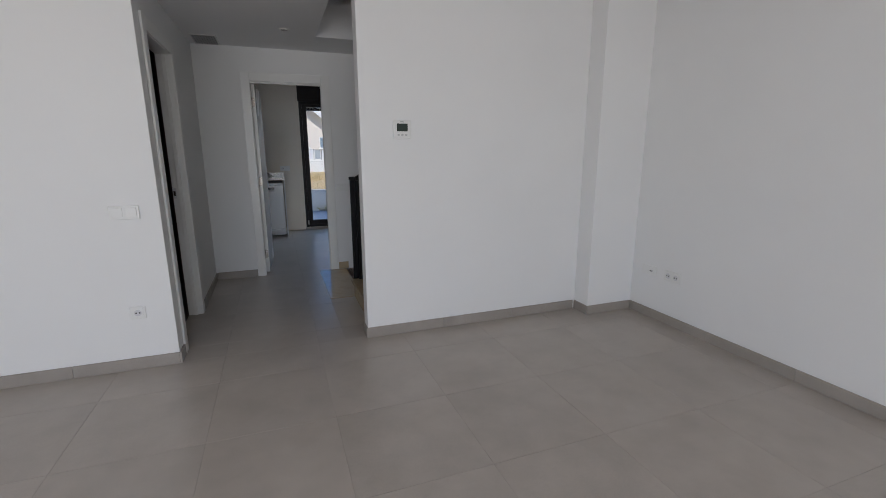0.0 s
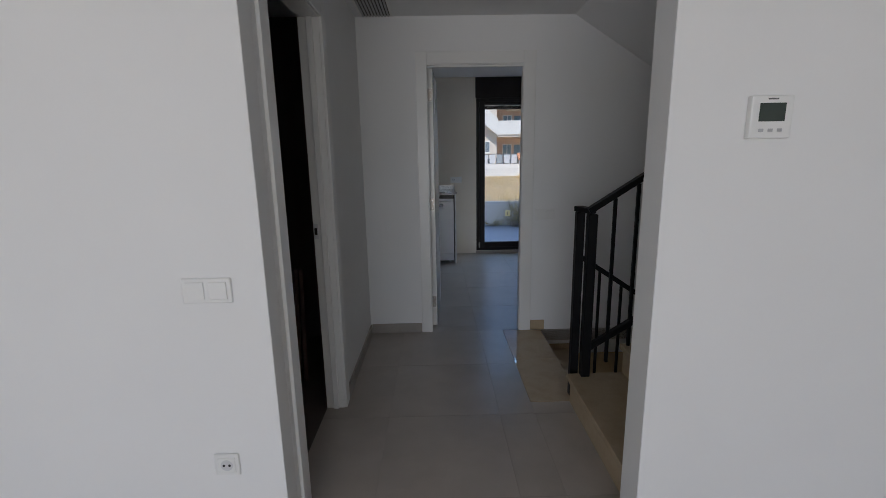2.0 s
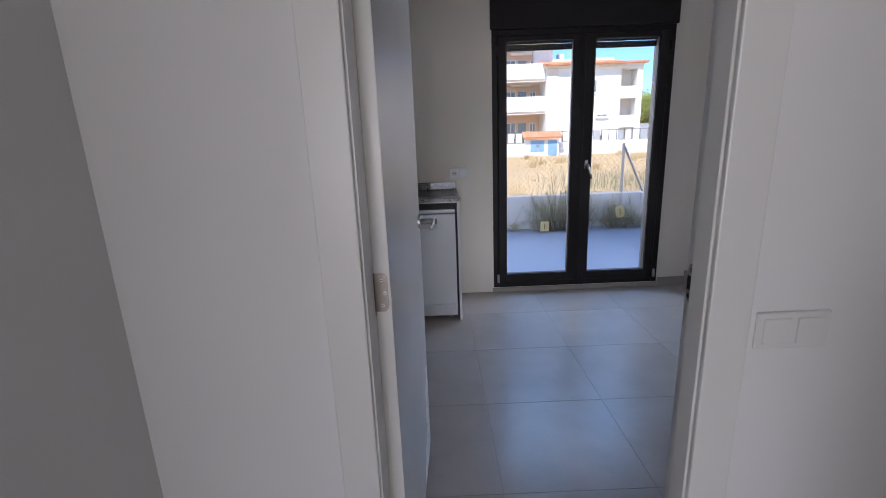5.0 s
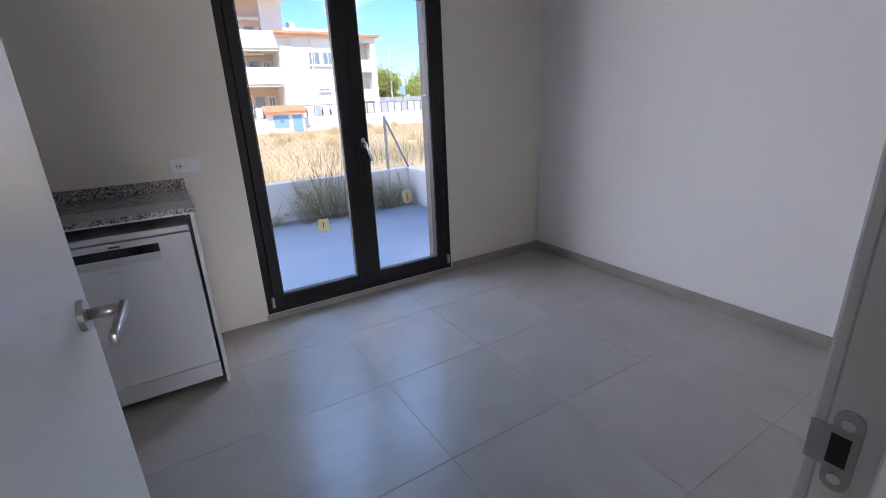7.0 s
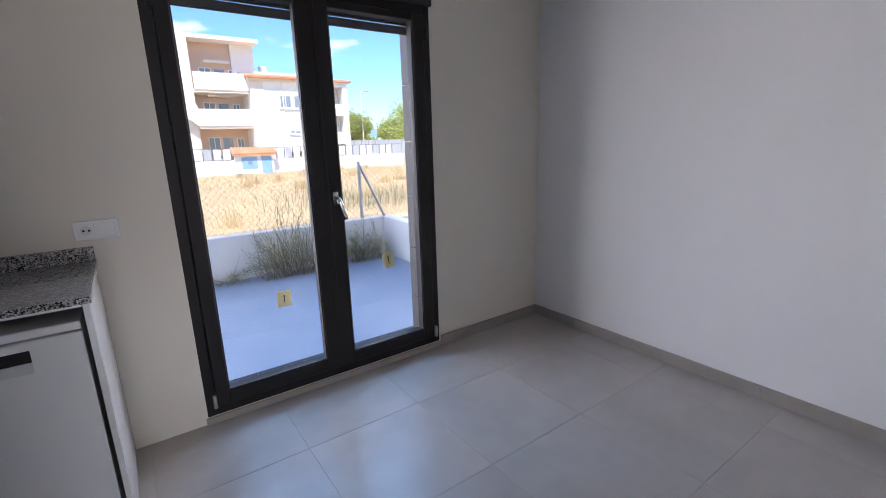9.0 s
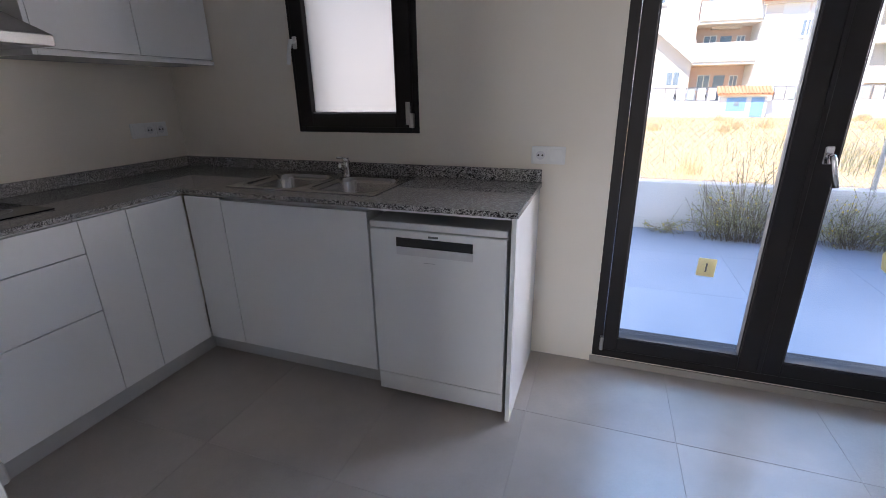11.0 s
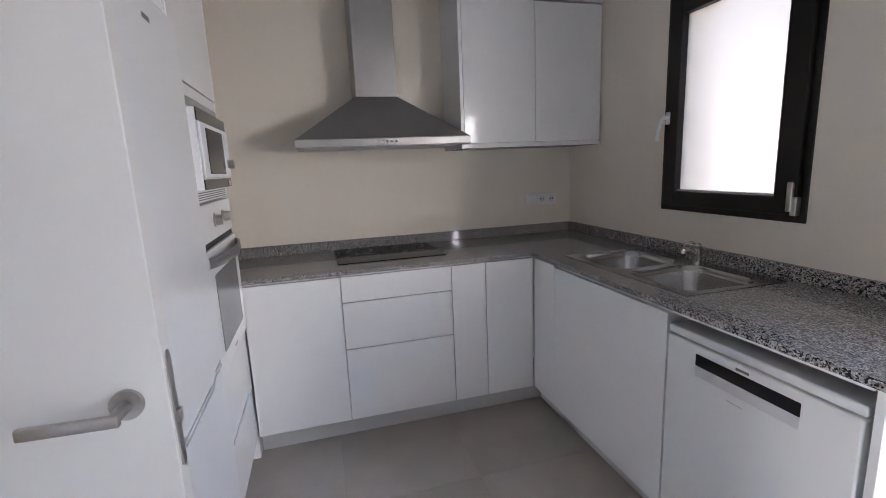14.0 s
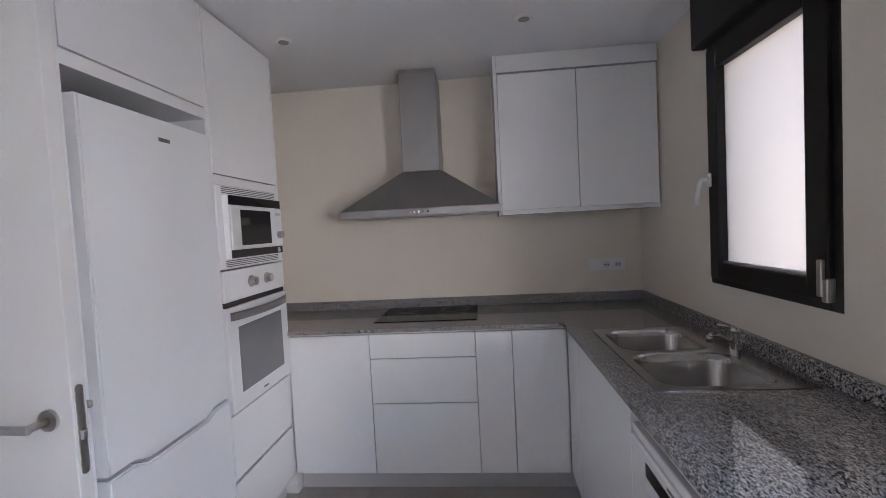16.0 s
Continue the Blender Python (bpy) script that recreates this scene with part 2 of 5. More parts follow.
# grey tile; the blue of the house's shade is put into its colour
TERRACE_SHADE = tile_material("shaded_terrace_tile", (0.165, 0.205, 0.27), (0.20, 0.24, 0.305), 0.5)
RENDERWHITE = plain("white_render", (0.46, 0.465, 0.47), 0.9, vary=0.06, grain=40, big=1.2, relief=0.2, relief_dist=0.003)
CLAD = plain("grey_stone_cladding", (0.080, 0.069, 0.058), 0.7, vary=0.1, grain=40, big=3, relief=0.15, relief_dist=0.002)
SOIL = plain("dry_soil", (0.50, 0.37, 0.20), 0.95, vary=0.18, grain=6, big=0.25, relief=0.5, relief_dist=0.03)
FACADE = plain("cream_facade", (0.74, 0.66, 0.57), 0.9, vary=0.05, grain=3, big=0.4)
FACADEPINK = plain("pink_facade", (0.68, 0.49, 0.38), 0.9, vary=0.06, grain=3, big=0.4)
FACADEWHITE = plain("white_facade", (0.80, 0.78, 0.73), 0.9, vary=0.04, grain=3, big=0.4)
ROOFTILE = plain("terracotta_roof", (0.56, 0.26, 0.14), 0.85, vary=0.2, grain=8, big=1.0)
DARKWIN = plain("far_window_glass", (0.22, 0.27, 0.31), 0.1, vary=0.2)
BLUEPAINT = plain("blue_painted_metal", (0.22, 0.40, 0.60), 0.5, vary=0.08)
GREYMETAL = plain("grey_metal_panel", (0.42, 0.45, 0.46), 0.5, metal=0.3, vary=0.08)
GALV = plain("galvanised_steel", (0.24, 0.245, 0.25), 0.55, metal=0.5, vary=0.1, grain=50)
WIRE = plain("fence_wire", (0.42, 0.40, 0.37), 0.5, metal=0.7, vary=0.1)
STRAW = leaf_material("dry_grass", (0.82, 0.66, 0.36), (0.60, 0.46, 0.22))
WEED = leaf_material("weed_leaves", (0.15, 0.17, 0.075), (0.38, 0.36, 0.19))
YELLOWFLOWER = plain("yellow_flowers", (0.55, 0.42, 0.03), 0.7, vary=0.1)
FOLIAGE = leaf_material("tree_leaves", (0.30, 0.38, 0.08), (0.58, 0.60, 0.22))
BARK = plain("bark", (0.16, 0.11, 0.075), 0.9, vary=0.2, grain=8, big=2, relief=0.4, relief_dist=0.02)
CLOUD = plain("stem_brown", (0.09, 0.07, 0.045), 0.8, vary=0.15)
ASPHALT = plain("asphalt", (0.055, 0.055, 0.055), 0.9, vary=0.1, grain=30)
LAMPGLASS = plain("lamp_reflector", (0.30, 0.29, 0.28), 0.3, metal=0.3, vary=0.1)


# ---- building blocks ----
def box(bm, x0, x1, y0, y1, z0, z1, bev=0.0, seg=1):
    m = Matrix.LocRotScale(((x0 + x1) / 2, (y0 + y1) / 2, (z0 + z1) / 2), None, (abs(x1 - x0), abs(y1 - y0), abs(z1 - z0)))
    made = bmesh.ops.create_cube(bm, size=1.0, matrix=m)["verts"]
    if bev:
        edges = list({e for v in made for e in v.link_edges})
        bmesh.ops.bevel(bm, geom=edges, offset=bev, segments=seg, affect="EDGES", profile=0.5)


def cyl(bm, a, b, r, r2=None, n=16, cap=True):
    a, b = Vector(a), Vector(b)
    d = b - a
    m = Matrix.Translation((a + b) / 2) @ d.to_track_quat("Z", "Y").to_matrix().to_4x4()
    return bmesh.ops.create_cone(bm, cap_ends=cap, segments=n, radius1=r, radius2=r if r2 is None else r2, depth=d.length, matrix=m)["verts"]


def prism(bm, pts, axis, lo, hi):
    """Extrudes a flat outline, given in the other two axes, from lo to hi along an axis."""
    def at(p, v):
        c = list(p)
        c.insert(axis, v)
        return Vector(c)
    a = [bm.verts.new(at(p, lo)) for p in pts]
    b = [bm.verts.new(at(p, hi)) for p in pts]
    bm.faces.new(a)
    bm.faces.new(list(reversed(b)))
    for i in range(len(pts)):
        j = (i + 1) % len(pts)
        bm.faces.new((a[j], a[i], b[i], b[j]))
    bmesh.ops.recalc_face_normals(bm, faces=bm.faces[:])


def tube(bm, pts, r, n=10):
    """A round bar through points."""
    rings = []
    for i, p in enumerate(pts):
        p = Vector(p)
        d = (Vector(pts[min(i + 1, len(pts) - 1)]) - Vector(pts[max(i - 1, 0)])).normalized()
        q = d.to_track_quat("Z", "Y")
        rings.append([bm.verts.new(p + q @ Vector((r * math.cos(2 * math.pi * k / n), r * math.sin(2 * math.pi * k / n), 0))) for k in range(n)])
    for a, b in zip(rings, rings[1:]):
        for k in range(n):
            bm.faces.new((a[k], a[(k + 1) % n], b[(k + 1) % n], b[k]))
    bm.faces.new(list(reversed(rings[0])))
    bm.faces.new(rings[-1])


def mesh_of(name, bm, mat, smooth=False):
    me = bpy.data.meshes.new(name)
    bm.to_mesh(me)
    bm.free()
    me.materials.append(mat)
    if smooth:
        for p in me.polygons:
            p.use_smooth = True
    return me


def thing(name, x, y, z, label, category, group="", kind=""):
    ob = new(name)
    ob.location = (x, y, z)
    return tagged(ob, label, category, group, kind)


def part(name, bm, mat, parent, label="", smooth=False):
    ob = new(name, mesh_of(name, bm, mat, smooth))
    ob.parent = parent
    if parent.parent is None:
        ob.matrix_parent_inverse = Matrix.Translation(-parent.location)
    return tagged(ob, label)


def boxpart(name, dims, mat, parent, bev=0.0, label="", seg=1):
    bm = bmesh.new()
    box(bm, *dims, bev, seg)
    return part(name, bm, mat, parent, label)


def cylpart(name, a, b, r, mat, parent, label="", r2=None, n=20):
    bm = bmesh.new()
    cyl(bm, a, b, r, r2, n)
    return part(name, bm, mat, parent, label, False)


def solid(name, bm, mat, label, category, kind="structure", smooth=False):
    return tagged(new(name, mesh_of(name, bm, mat, smooth)), label, category, "", kind)


def boxes(name, dims, mat, label, category, bev=0.0, kind="structure"):
    bm = bmesh.new()
    for d in dims:
        box(bm, *d, bev)
    return solid(name, bm, mat, label, category, kind)


# ---- plan ----
KX0, KX1 = -0.045, 4.885        # kitchen, across
KY0 = -2.80                    # kitchen side of the wall to the hall
HY = -2.90                     # hall side of that wall
HX = 1.37                      # left wall of the hall
LY, LR = -4.935, -4.968        # living-room walls to either side of the hall
RX = 2.59                      # end of the wall beside the stairs
LX0, LX1, LY0 = -1.6, 4.85, -11.3
CK, CH, CL = 2.412, 2.355, 2.50           # ceilings of kitchen and hall
DX0, DX1, DR, DH = 1.868, 2.560, 2.578, 2.03   # kitchen door opening
WY0, WY1, WH = -4.72, -3.99, 2.05   # washroom door opening
SY0, SY1 = LR + 0.13, HY       # stairwell
SX1 = 5.3
FX0, FX1, FZ0, FZ1 = 2.485, 3.93, 0.04, 2.14   # terrace door
NX0, NX1, NZ0, NZ1 = 0.831, 1.553, 1.147, 2.166  # kitchen window

# walls of the kitchen
boxes("wall_north", [(KX0 - 0.3, NX0, 0, 0.3, 0, CK + 0.3), (NX0, NX1, 0, 0.3, 0, NZ0), (NX0, NX1, 0, 0.3, NZ1 + 0.24, CK + 0.3), (NX1, FX0, 0, 0.3, 0, CK + 0.3),
                     (FX0, FX1, 0, 0.3, CK - 0.01, CK + 0.3), (FX0, FX1, 0, 0.3, -0.15, 0.0395), (FX1, KX1 + 0.3, 0, 0.3, 0, CK + 0.3)], CREAM, "cream painted kitchen wall with window and terrace door", "wall")
boxes("wall_west", [(KX0 - 0.3, KX0, KY0, 0, 0, CK + 0.3)], CREAM, "cream painted kitchen wall behind the hood", "wall")
boxes("wall_east", [(KX1, KX1 + 0.3, KY0, 0, 0, CK + 0.3)], PAINT, "plain white kitchen wall", "wall")
boxes("wall_hall", [(KX0 - 0.3, DX0 - 0.012, HY, KY0, 0, CK + 0.3), (DR + 0.012, SX1 + 0.3, HY, KY0, -1.6, CK + 2.8), (DX0 - 0.012, DR + 0.012, HY, KY0, DH + 0.012, CK + 0.3)], PAINT, "white wall between hall and kitchen", "wall")
boxes("ceiling_kitchen", [(KX0 - 0.3, KX1 + 0.3, KY0, 0, CK, CK + 0.29)], CEILING, "white kitchen ceiling", "ceiling")

# hall, living room, stairwell
boxes("wall_washroom", [(HX - 0.1, HX, LY + 0.1, WY0 - 0.012, 0, CH), (HX - 0.1, HX, WY1 + 0.012, HY, 0, CH), (HX - 0.1, HX, WY0 - 0.012, WY1 + 0.012, WH + 0.012, CH)], PAINT, "white hall wall with the washroom door", "wall")
boxes("wall_living_left", [(LX0, HX, LY, LY + 0.1, 0, CL)], PAINT, "white living room wall with switch and socket", "wall", 0.002)
boxes("wall_living_right", [(RX, LX1 + 0.2, LR, SY0, 0, CL)], PAINT, "white living room wall with the thermostat", "wall", 0.002)
boxes("lintel_hall", [(HX, RX, LY, LY + 0.1, CH, CL + 0.3)], PAINT, "white step between hall and living room ceilings", "lintel")
boxes("pillar", [(4.398, LX1, LR - 0.177, LR, 0, CL)], PAINT, "white boxed pillar in the room corner", "pillar", 0.002)
boxes("wall_living_east", [(LX1, LX1 + 0.2, LY0, LR, 0, CL)], PAINT, "plain white living room wall", "wall")
boxes("wall_living_west", [(LX0 - 0.2, LX0, LY0, LY + 0.1, 0, CL)], PAINT, "plain white living room wall", "wall")
boxes("wall_living_south", [(LX0 - 0.2, -1.15, LY0 - 0.25, LY0, 0, CL), (2.65, LX1 + 0.2, LY0 - 0.25, LY0, 0, CL), (-1.15, 2.65, LY0 - 0.25, LY0, 2.22, CL)], PAINT, "white living room wall with the wide terrace opening", "wall")
boxes("ceiling_living", [(LX0 - 0.2, LX1 + 0.2, LY0 - 0.25, LY + 0.0, CL, CL + 0.3)], CEILING, "white living room ceiling", "ceiling")
# the hall ceiling stops at the stairwell over the first flight
boxes("ceiling_hall", [(HX - 1.9, 2.475, LY + 0.001, HY, CH, CH + 0.4), (2.475, 2.92, -3.545, HY, CH, CH + 0.3)], CEILING, "white hall ceiling with a spotlight and an air grille", "ceiling")
bm = bmesh.new()
prism(bm, [(2.92, CH), (4.5, CH - 0.99), (4.5, CH - 0.80), (2.92, CH + 0.25)], 1, -3.86, HY)
solid("stair_soffit", bm, CEILING, "white sloping underside of the upper stair flight", "soffit")
boxes("wall_stair_core", [(2.475, 2.60, SY0, -3.545, CH + 0.3, CH + 2.6), (2.475, SX1, -3.86, -3.78, CH + 0.4, CH + 2.6)], PAINT, "white walls round the upper stairwell", "wall")
boxes("wall_stair_east", [(SX1, SX1 + 0.3, SY0 - 0.13, HY, -1.6, CH + 2.6)], PAINT, "white stairwell end wall", "wall")
boxes("wall_stair_south", [(2.50, SX1, SY0 - 0.13, SY0, CH + 0.3, CH + 2.6), (LX1 + 0.2, SX1, SY0 - 0.13, SY0, -1.6, CH + 0.3), (2.75, LX1 + 0.2, SY0 - 0.13, SY0, -1.6, -0.01)], PAINT, "white stairwell side wall", "wall")
boxes("ceiling_stair", [(2.5, SX1 + 0.3, SY0 - 0.13, HY, CH + 2.6, CH + 2.8)], CEILING, "white stairwell ceiling", "ceiling")

# washroom shell
boxes("wall_washroom_tiles", [(-0.35, -0.13, LY + 0.1, HY, 0, CH), (-0.25, HX - 0.1, HY - 0.012, HY - 0.002, 0, CH), (-0.25, HX - 0.1, LY + 0.1, LY + 0.112, 0, CH)], DARKTILE, "dark brown tiled washroom walls", "wall")
boxes("floor_washroom", [(-0.25, HX - 0.1, LY + 0.1, HY, -0.1, 0.0)], DARKTILE, "dark tiled washroom floor", "floor")

# house above the rooms, for its shade on the terrace
boxes("upper_storey", [(-2.2, 5.6, 0.0, 0.3, CK + 0.3, 5.6), (-2.2, 5.6, LY0, 0.3, 5.6, 5.8), (-2.2, -1.9, LY0, 0.0, CK + 0.3, 5.6), (5.62, 5.9, LY0, 0.3, -0.1, 5.6)], RENDERWHITE, "white rendered upper storey of the house", "house wall")


# ---- doors ----
door = thing("door_1", DX0, HY, 0, "white lacquered interior door standing wide open into the kitchen", "door", kind="structure")
boxpart("jamb", (DX0 - 0.012, DX0, HY, KY0, 0, DH), TRIM, door)
boxpart("jamb", (DR, DR + 0.012, HY, KY0, 0, DH), TRIM, door)
boxpart("head", (DX0 - 0.012, DR + 0.012, HY, KY0, DH, DH + 0.012), TRIM, door)
boxpart("stop", (DX1, DR + 0.001, HY + 0.001, KY0 - 0.042, 0, DH), TRIM, door, 0.002)
boxpart("stop", (DX0, DX1, HY + 0.02, KY0 - 0.045, DH - 0.012, DH + 0.001), TRIM, door, 0.002)
boxpart("casing", (DX0 - 0.085, DX0 - 0.004, HY - 0.014, HY, 0, DH + 0.09), TRIM, door, 0.003, "", 2)
boxpart("casing", (DX1 + 0.004, DX1 + 0.092, HY - 0.014, HY, 0, DH + 0.09), TRIM, door, 0.003, "", 2)
boxpart("casing", (DX0 - 0.0035, DX1 + 0.0035, HY - 0.0135, HY, DH + 0.004, DH + 0.088), TRIM, door, 0.003, "", 2)
for x0, x1 in ((DX0 - 0.085, DX0 - 0.004), (DR + 0.004, DR + 0.085)):
    boxpart("casing", (x0, x1, KY0, KY0 + 0.014, 0, DH + 0.09), TRIM, door, 0.003)
boxpart("casing", (DX0 - 0.0035, DR + 0.0035, KY0, KY0 + 0.0135, DH + 0.004, DH + 0.088), TRIM, door, 0.003)


def handed_leaf(parent):
    """The leaf, swung to stand across the kitchen wall, with its lock, two lever handles and three hinges."""
    x0, x1, y0, y1 = LEAF_X - 0.038, LEAF_X, KY0 + 0.004, KY0 + 0.81
    leaf = boxpart("leaf", (x0, x1, y0, y1, 0.012, DH - 0.004), LEAF_WHITE, parent, 0.002, "white lacquered door leaf", 2)
    zc = 1.042
    bm = bmesh.new()
    prism(bm, [(x0 + 0.009 + 0.01 + 0.01 * math.cos(a), zc - 0.03 + s * 0.10 + 0.01 * math.sin(a)) for s, r in ((1, range(0, 181, 30)), (-1, range(180, 361, 30))) for a in [radians(q) for q in r]], 1, y1 - 0.001, y1 + 0.0025)
    part("latch_plate", bm, NICKEL, leaf, "satin metal lock plate")
    boxpart("latch_bolt", (x0 + 0.012, x0 + 0.026, y1, y1 + 0.010, zc - 0.055, zc - 0.030), NICKEL, leaf, 0.002)
    for side in (1, -1):
        xf = x1 if side > 0 else x0
        yc = y1 - 0.062
        h = cylpart("rose", (xf, yc, zc), (xf + side * 0.009, yc, zc), 0.026, NICKEL, leaf, "round satin nickel rose", n=32)
        bm = bmesh.new()
        cyl(bm, (xf + side * 0.009, yc, zc), (xf + side * 0.062, yc, zc), 0.0095, n=16)
        box(bm, xf + side * 0.052, xf + side * 0.064, yc - 0.128, yc + 0.011, zc - 0.010, zc + 0.010, 0.003, 2)
        part("lever", bm, NICKEL, leaf, "satin nickel lever handle", True)
    for zh in (0.22, 1.02, 1.84):
        bm = bmesh.new()
        corner = [(x1 - 0.018 + 0.012 * math.cos(radians(a)), zh + q * 0.033 + 0.012 * math.sin(radians(a))) for q, a0 in ((-1, 270), (1, 0)) for a in range(a0, a0 + 91, 15)]
        prism(bm, [(x0 + 0.002, zh + 0.045), (x0 + 0.002, zh - 0.045)] + corner, 1, y0 - 0.003, y0 + 0.0005)
        for z_a, z_b in ((zh - 0.052, zh - 0.001), (zh + 0.001, zh + 0.048)):
            cyl(bm, (x0 - 0.004, y0 - 0.007, z_a), (x0 - 0.004, y0 - 0.007, z_b), 0.0075, n=18)
        part("hinge", bm, BRONZE, leaf, "dark satin butt hinge with three screws")
        for dz, dx in ((-0.03, 0), (0, 0.006), (0.03, 0)):
            cx = (x0 + x1) / 2 + dx
            cylpart("screw", (cx, y0 - 0.0042, zh + dz), (cx, y0 - 0.002, zh + dz), 0.0042, NICKEL, leaf, n=12)
            boxpart("screw_slot", (cx - 0.003, cx + 0.003, y0 - 0.0048, y0 - 0.0041, zh + dz - 0.0007, zh + dz + 0.0007), SHADOWGAP, leaf)


LEAF_X = 1.905
handed_leaf(door)
swing = Matrix.Translation((LEAF_X, KY0 + 0.015, 0)) @ Matrix.Rotation(radians(-2.7), 4, "Z") @ Matrix.Translation((-LEAF_X, -KY0 - 0.015, 0))
for o in door.children:
    if o.name.startswith("leaf"):
        for q in (o, *o.children):
            q.data.transform(swing)
strike = thing("strike_plate", DR, KY0 - 0.02, 1.0, "satin metal strike plate screwed to the door jamb", "strike plate")
bm = bmesh.new()
prism(bm, [(KY0 - 0.004 - 0.011 + 0.011 * math.cos(a), 1.02 + s_ * 0.033 + 0.011 * math.sin(a)) for s_, r in ((1, range(0, 181, 30)), (-1, range(180, 361, 30))) for a in [radians(q) for q in r]], 0, DR - 0.0026, DR)
box(bm, DR - 0.0024, DR - 0.0004, KY0 - 0.012, KY0 + 0.012, 0.998, 1.042, 0.0008)
part("plate", bm, NICKEL, strike)
boxpart("latch_hole", (DR - 0.0034, DR - 0.0022, KY0 - 0.020, KY0 - 0.005, 1.004, 1.036), SHADOWGAP, strike)
for z in (0.990, 1.050):
    cylpart("screw", (DR - 0.0045, KY0 - 0.015, z), (DR - 0.002, KY0 - 0.015, z), 0.0055, CHROME, strike)

door2 = thing("door_2", HX, -4.54, 0, "white lacquered washroom door frame standing open", "door", kind="structure")
boxpart("jamb", (HX - 0.1, HX, WY0 - 0.012, WY0, 0, WH), TRIM, door2)
boxpart("jamb", (HX - 0.1, HX, WY1, WY1 + 0.012, 0, WH), TRIM, door2)
boxpart("head", (HX - 0.1, HX, WY0 - 0.012, WY1 + 0.012, WH, WH + 0.012), TRIM, door2)
boxpart("stop", (HX - 0.06, HX - 0.03, WY1 - 0.012, WY1 + 0.001, 0, WH), TRIM, door2, 0.002)
boxpart("stop", (HX - 0.06, HX - 0.03, WY0 - 0.001, WY0 + 0.012, 0, WH), TRIM, door2, 0.002)
boxpart("casing", (HX, HX + 0.014, WY0 - 0.085, WY0 - 0.004, 0, WH + 0.09), TRIM, door2, 0.003, "", 2)
boxpart("casing", (HX, HX + 0.014, WY1 + 0.004, WY1 + 0.085, 0, WH + 0.09), TRIM, door2, 0.003, "", 2)
boxpart("casing", (HX, HX + 0.0135, WY0 - 0.0035, WY1 + 0.0035, WH + 0.004, WH + 0.088), TRIM, door2, 0.003, "", 2)
st2 = thing("strike_plate", HX - 0.09, WY1, 1.0, "satin metal strike plate on the washroom jamb", "strike plate")
boxpart("plate", (HX - 0.098, HX - 0.074, WY1 - 0.0028, WY1, 0.978, 1.058), LIGHTPL, st2, 0.001)
boxpart("latch_hole", (HX - 0.094, HX - 0.080, WY1 - 0.0036, WY1 - 0.002, 1.0, 1.036), SHADOWGAP, st2)


# ---- terrace door and window ----
fd = thing("window_1", FX0, 0.0, FZ0, "anthracite aluminium double terrace door with glass, closed", "terrace door", kind="structure")
YF0, YF1 = -0.004, 0.066
boxpart("frame", (FX0, FX0 + 0.045, YF0, YF1, FZ0, FZ1), ANTHRACITE, fd, 0.003)
boxpart("frame", (FX1 - 0.045, FX1, YF0, YF1, FZ0, FZ1), ANTHRACITE, fd, 0.003)
boxpart("frame", (FX0 + 0.045, FX1 - 0.045, YF0, YF1, FZ0, FZ0 + 0.045), ANTHRACITE, fd, 0.003)
boxpart("frame", (FX0 + 0.045, FX1 - 0.045, YF0, YF1, FZ1 - 0.045, FZ1), ANTHRACITE, fd, 0.003)
MEET = 3.216
for a, b, g0, g1 in ((FX0 + 0.048, MEET - 0.002, 2.597, 3.131), (MEET + 0.002, FX1 - 0.048, 3.300, 3.807)):
    sash = boxpart("sash", (a, g0, -0.016, 0.060, FZ0 + 0.048, FZ1 - 0.048), ANTHRACITE, fd, 0.004)
    boxpart("sash_stile", (g1, b, -0.016, 0.060, FZ0 + 0.048, FZ1 - 0.048), ANTHRACITE, fd, 0.004)
    boxpart("sash_rail", (g0, g1, -0.0155, 0.059, FZ0 + 0.048, 0.157), ANTHRACITE, fd, 0.004)
    boxpart("sash_rail", (g0, g1, -0.0155, 0.059, 2.055, FZ1 - 0.048), ANTHRACITE, fd, 0.004)
    pane = boxpart("pane", (g0 - 0.008, g1 + 0.008, 0.020, 0.026, 0.150, 2.062), GLASS, fd)
    pane.visible_shadow = False
    for x0, x1 in ((g0, g0 + 0.006), (g1 - 0.006, g1)):
        boxpart("gasket", (x0, x1, -0.006, 0.0195, 0.157, 2.055), SHADOWGAP, fd)
    boxpart("gasket", (g0 + 0.006, g1 - 0.006, -0.006, 0.0195, 0.157, 0.163), SHADOWGAP, fd)
boxpart("meeting_strip", (MEET - 0.012, MEET + 0.010, -0.021, -0.014, FZ0 + 0.05, FZ1 - 0.05), ANTHRACITE, fd, 0.003)
for x in (FX0 + 0.02, FX1 - 0.055):
    for z in (0.085, 1.95):
        boxpart("hinge", (x + 0.012, x + 0.030, -0.026, -0.003, z, z + 0.075), NICKEL if z < 1 else ANTHRACITE, fd, 0.003)
hd = boxpart("handle", (3.245, 3.277, -0.026, -0.015, 1.055, 1.125), CHROME, fd, 0.004, "chrome terrace door handle")
bm = bmesh.new()
cyl(bm, (3.261, -0.026, 1.09), (3.261, -0.058, 1.09), 0.010)
tube(bm, [(3.261, -0.056, 1.094), (3.266, -0.062, 1.075), (3.277, -0.066, 1.03), (3.293, -0.064, 0.975)], 0.0105, 12)
part("lever", bm, CHROME, fd, "chrome lever hanging down", True)
shut = thing("roller_shutter", FX0, 0.13, 1.99, "dark roller shutter, almost fully raised outside the glass", "shutter")
for i in range(5):
    boxpart("slat", (FX0 + 0.01, FX1 - 0.01, 0.12, 0.134, 2.005 + i * 0.05, 2.051 + i * 0.05), ANTHRACITE, shut, 0.004)
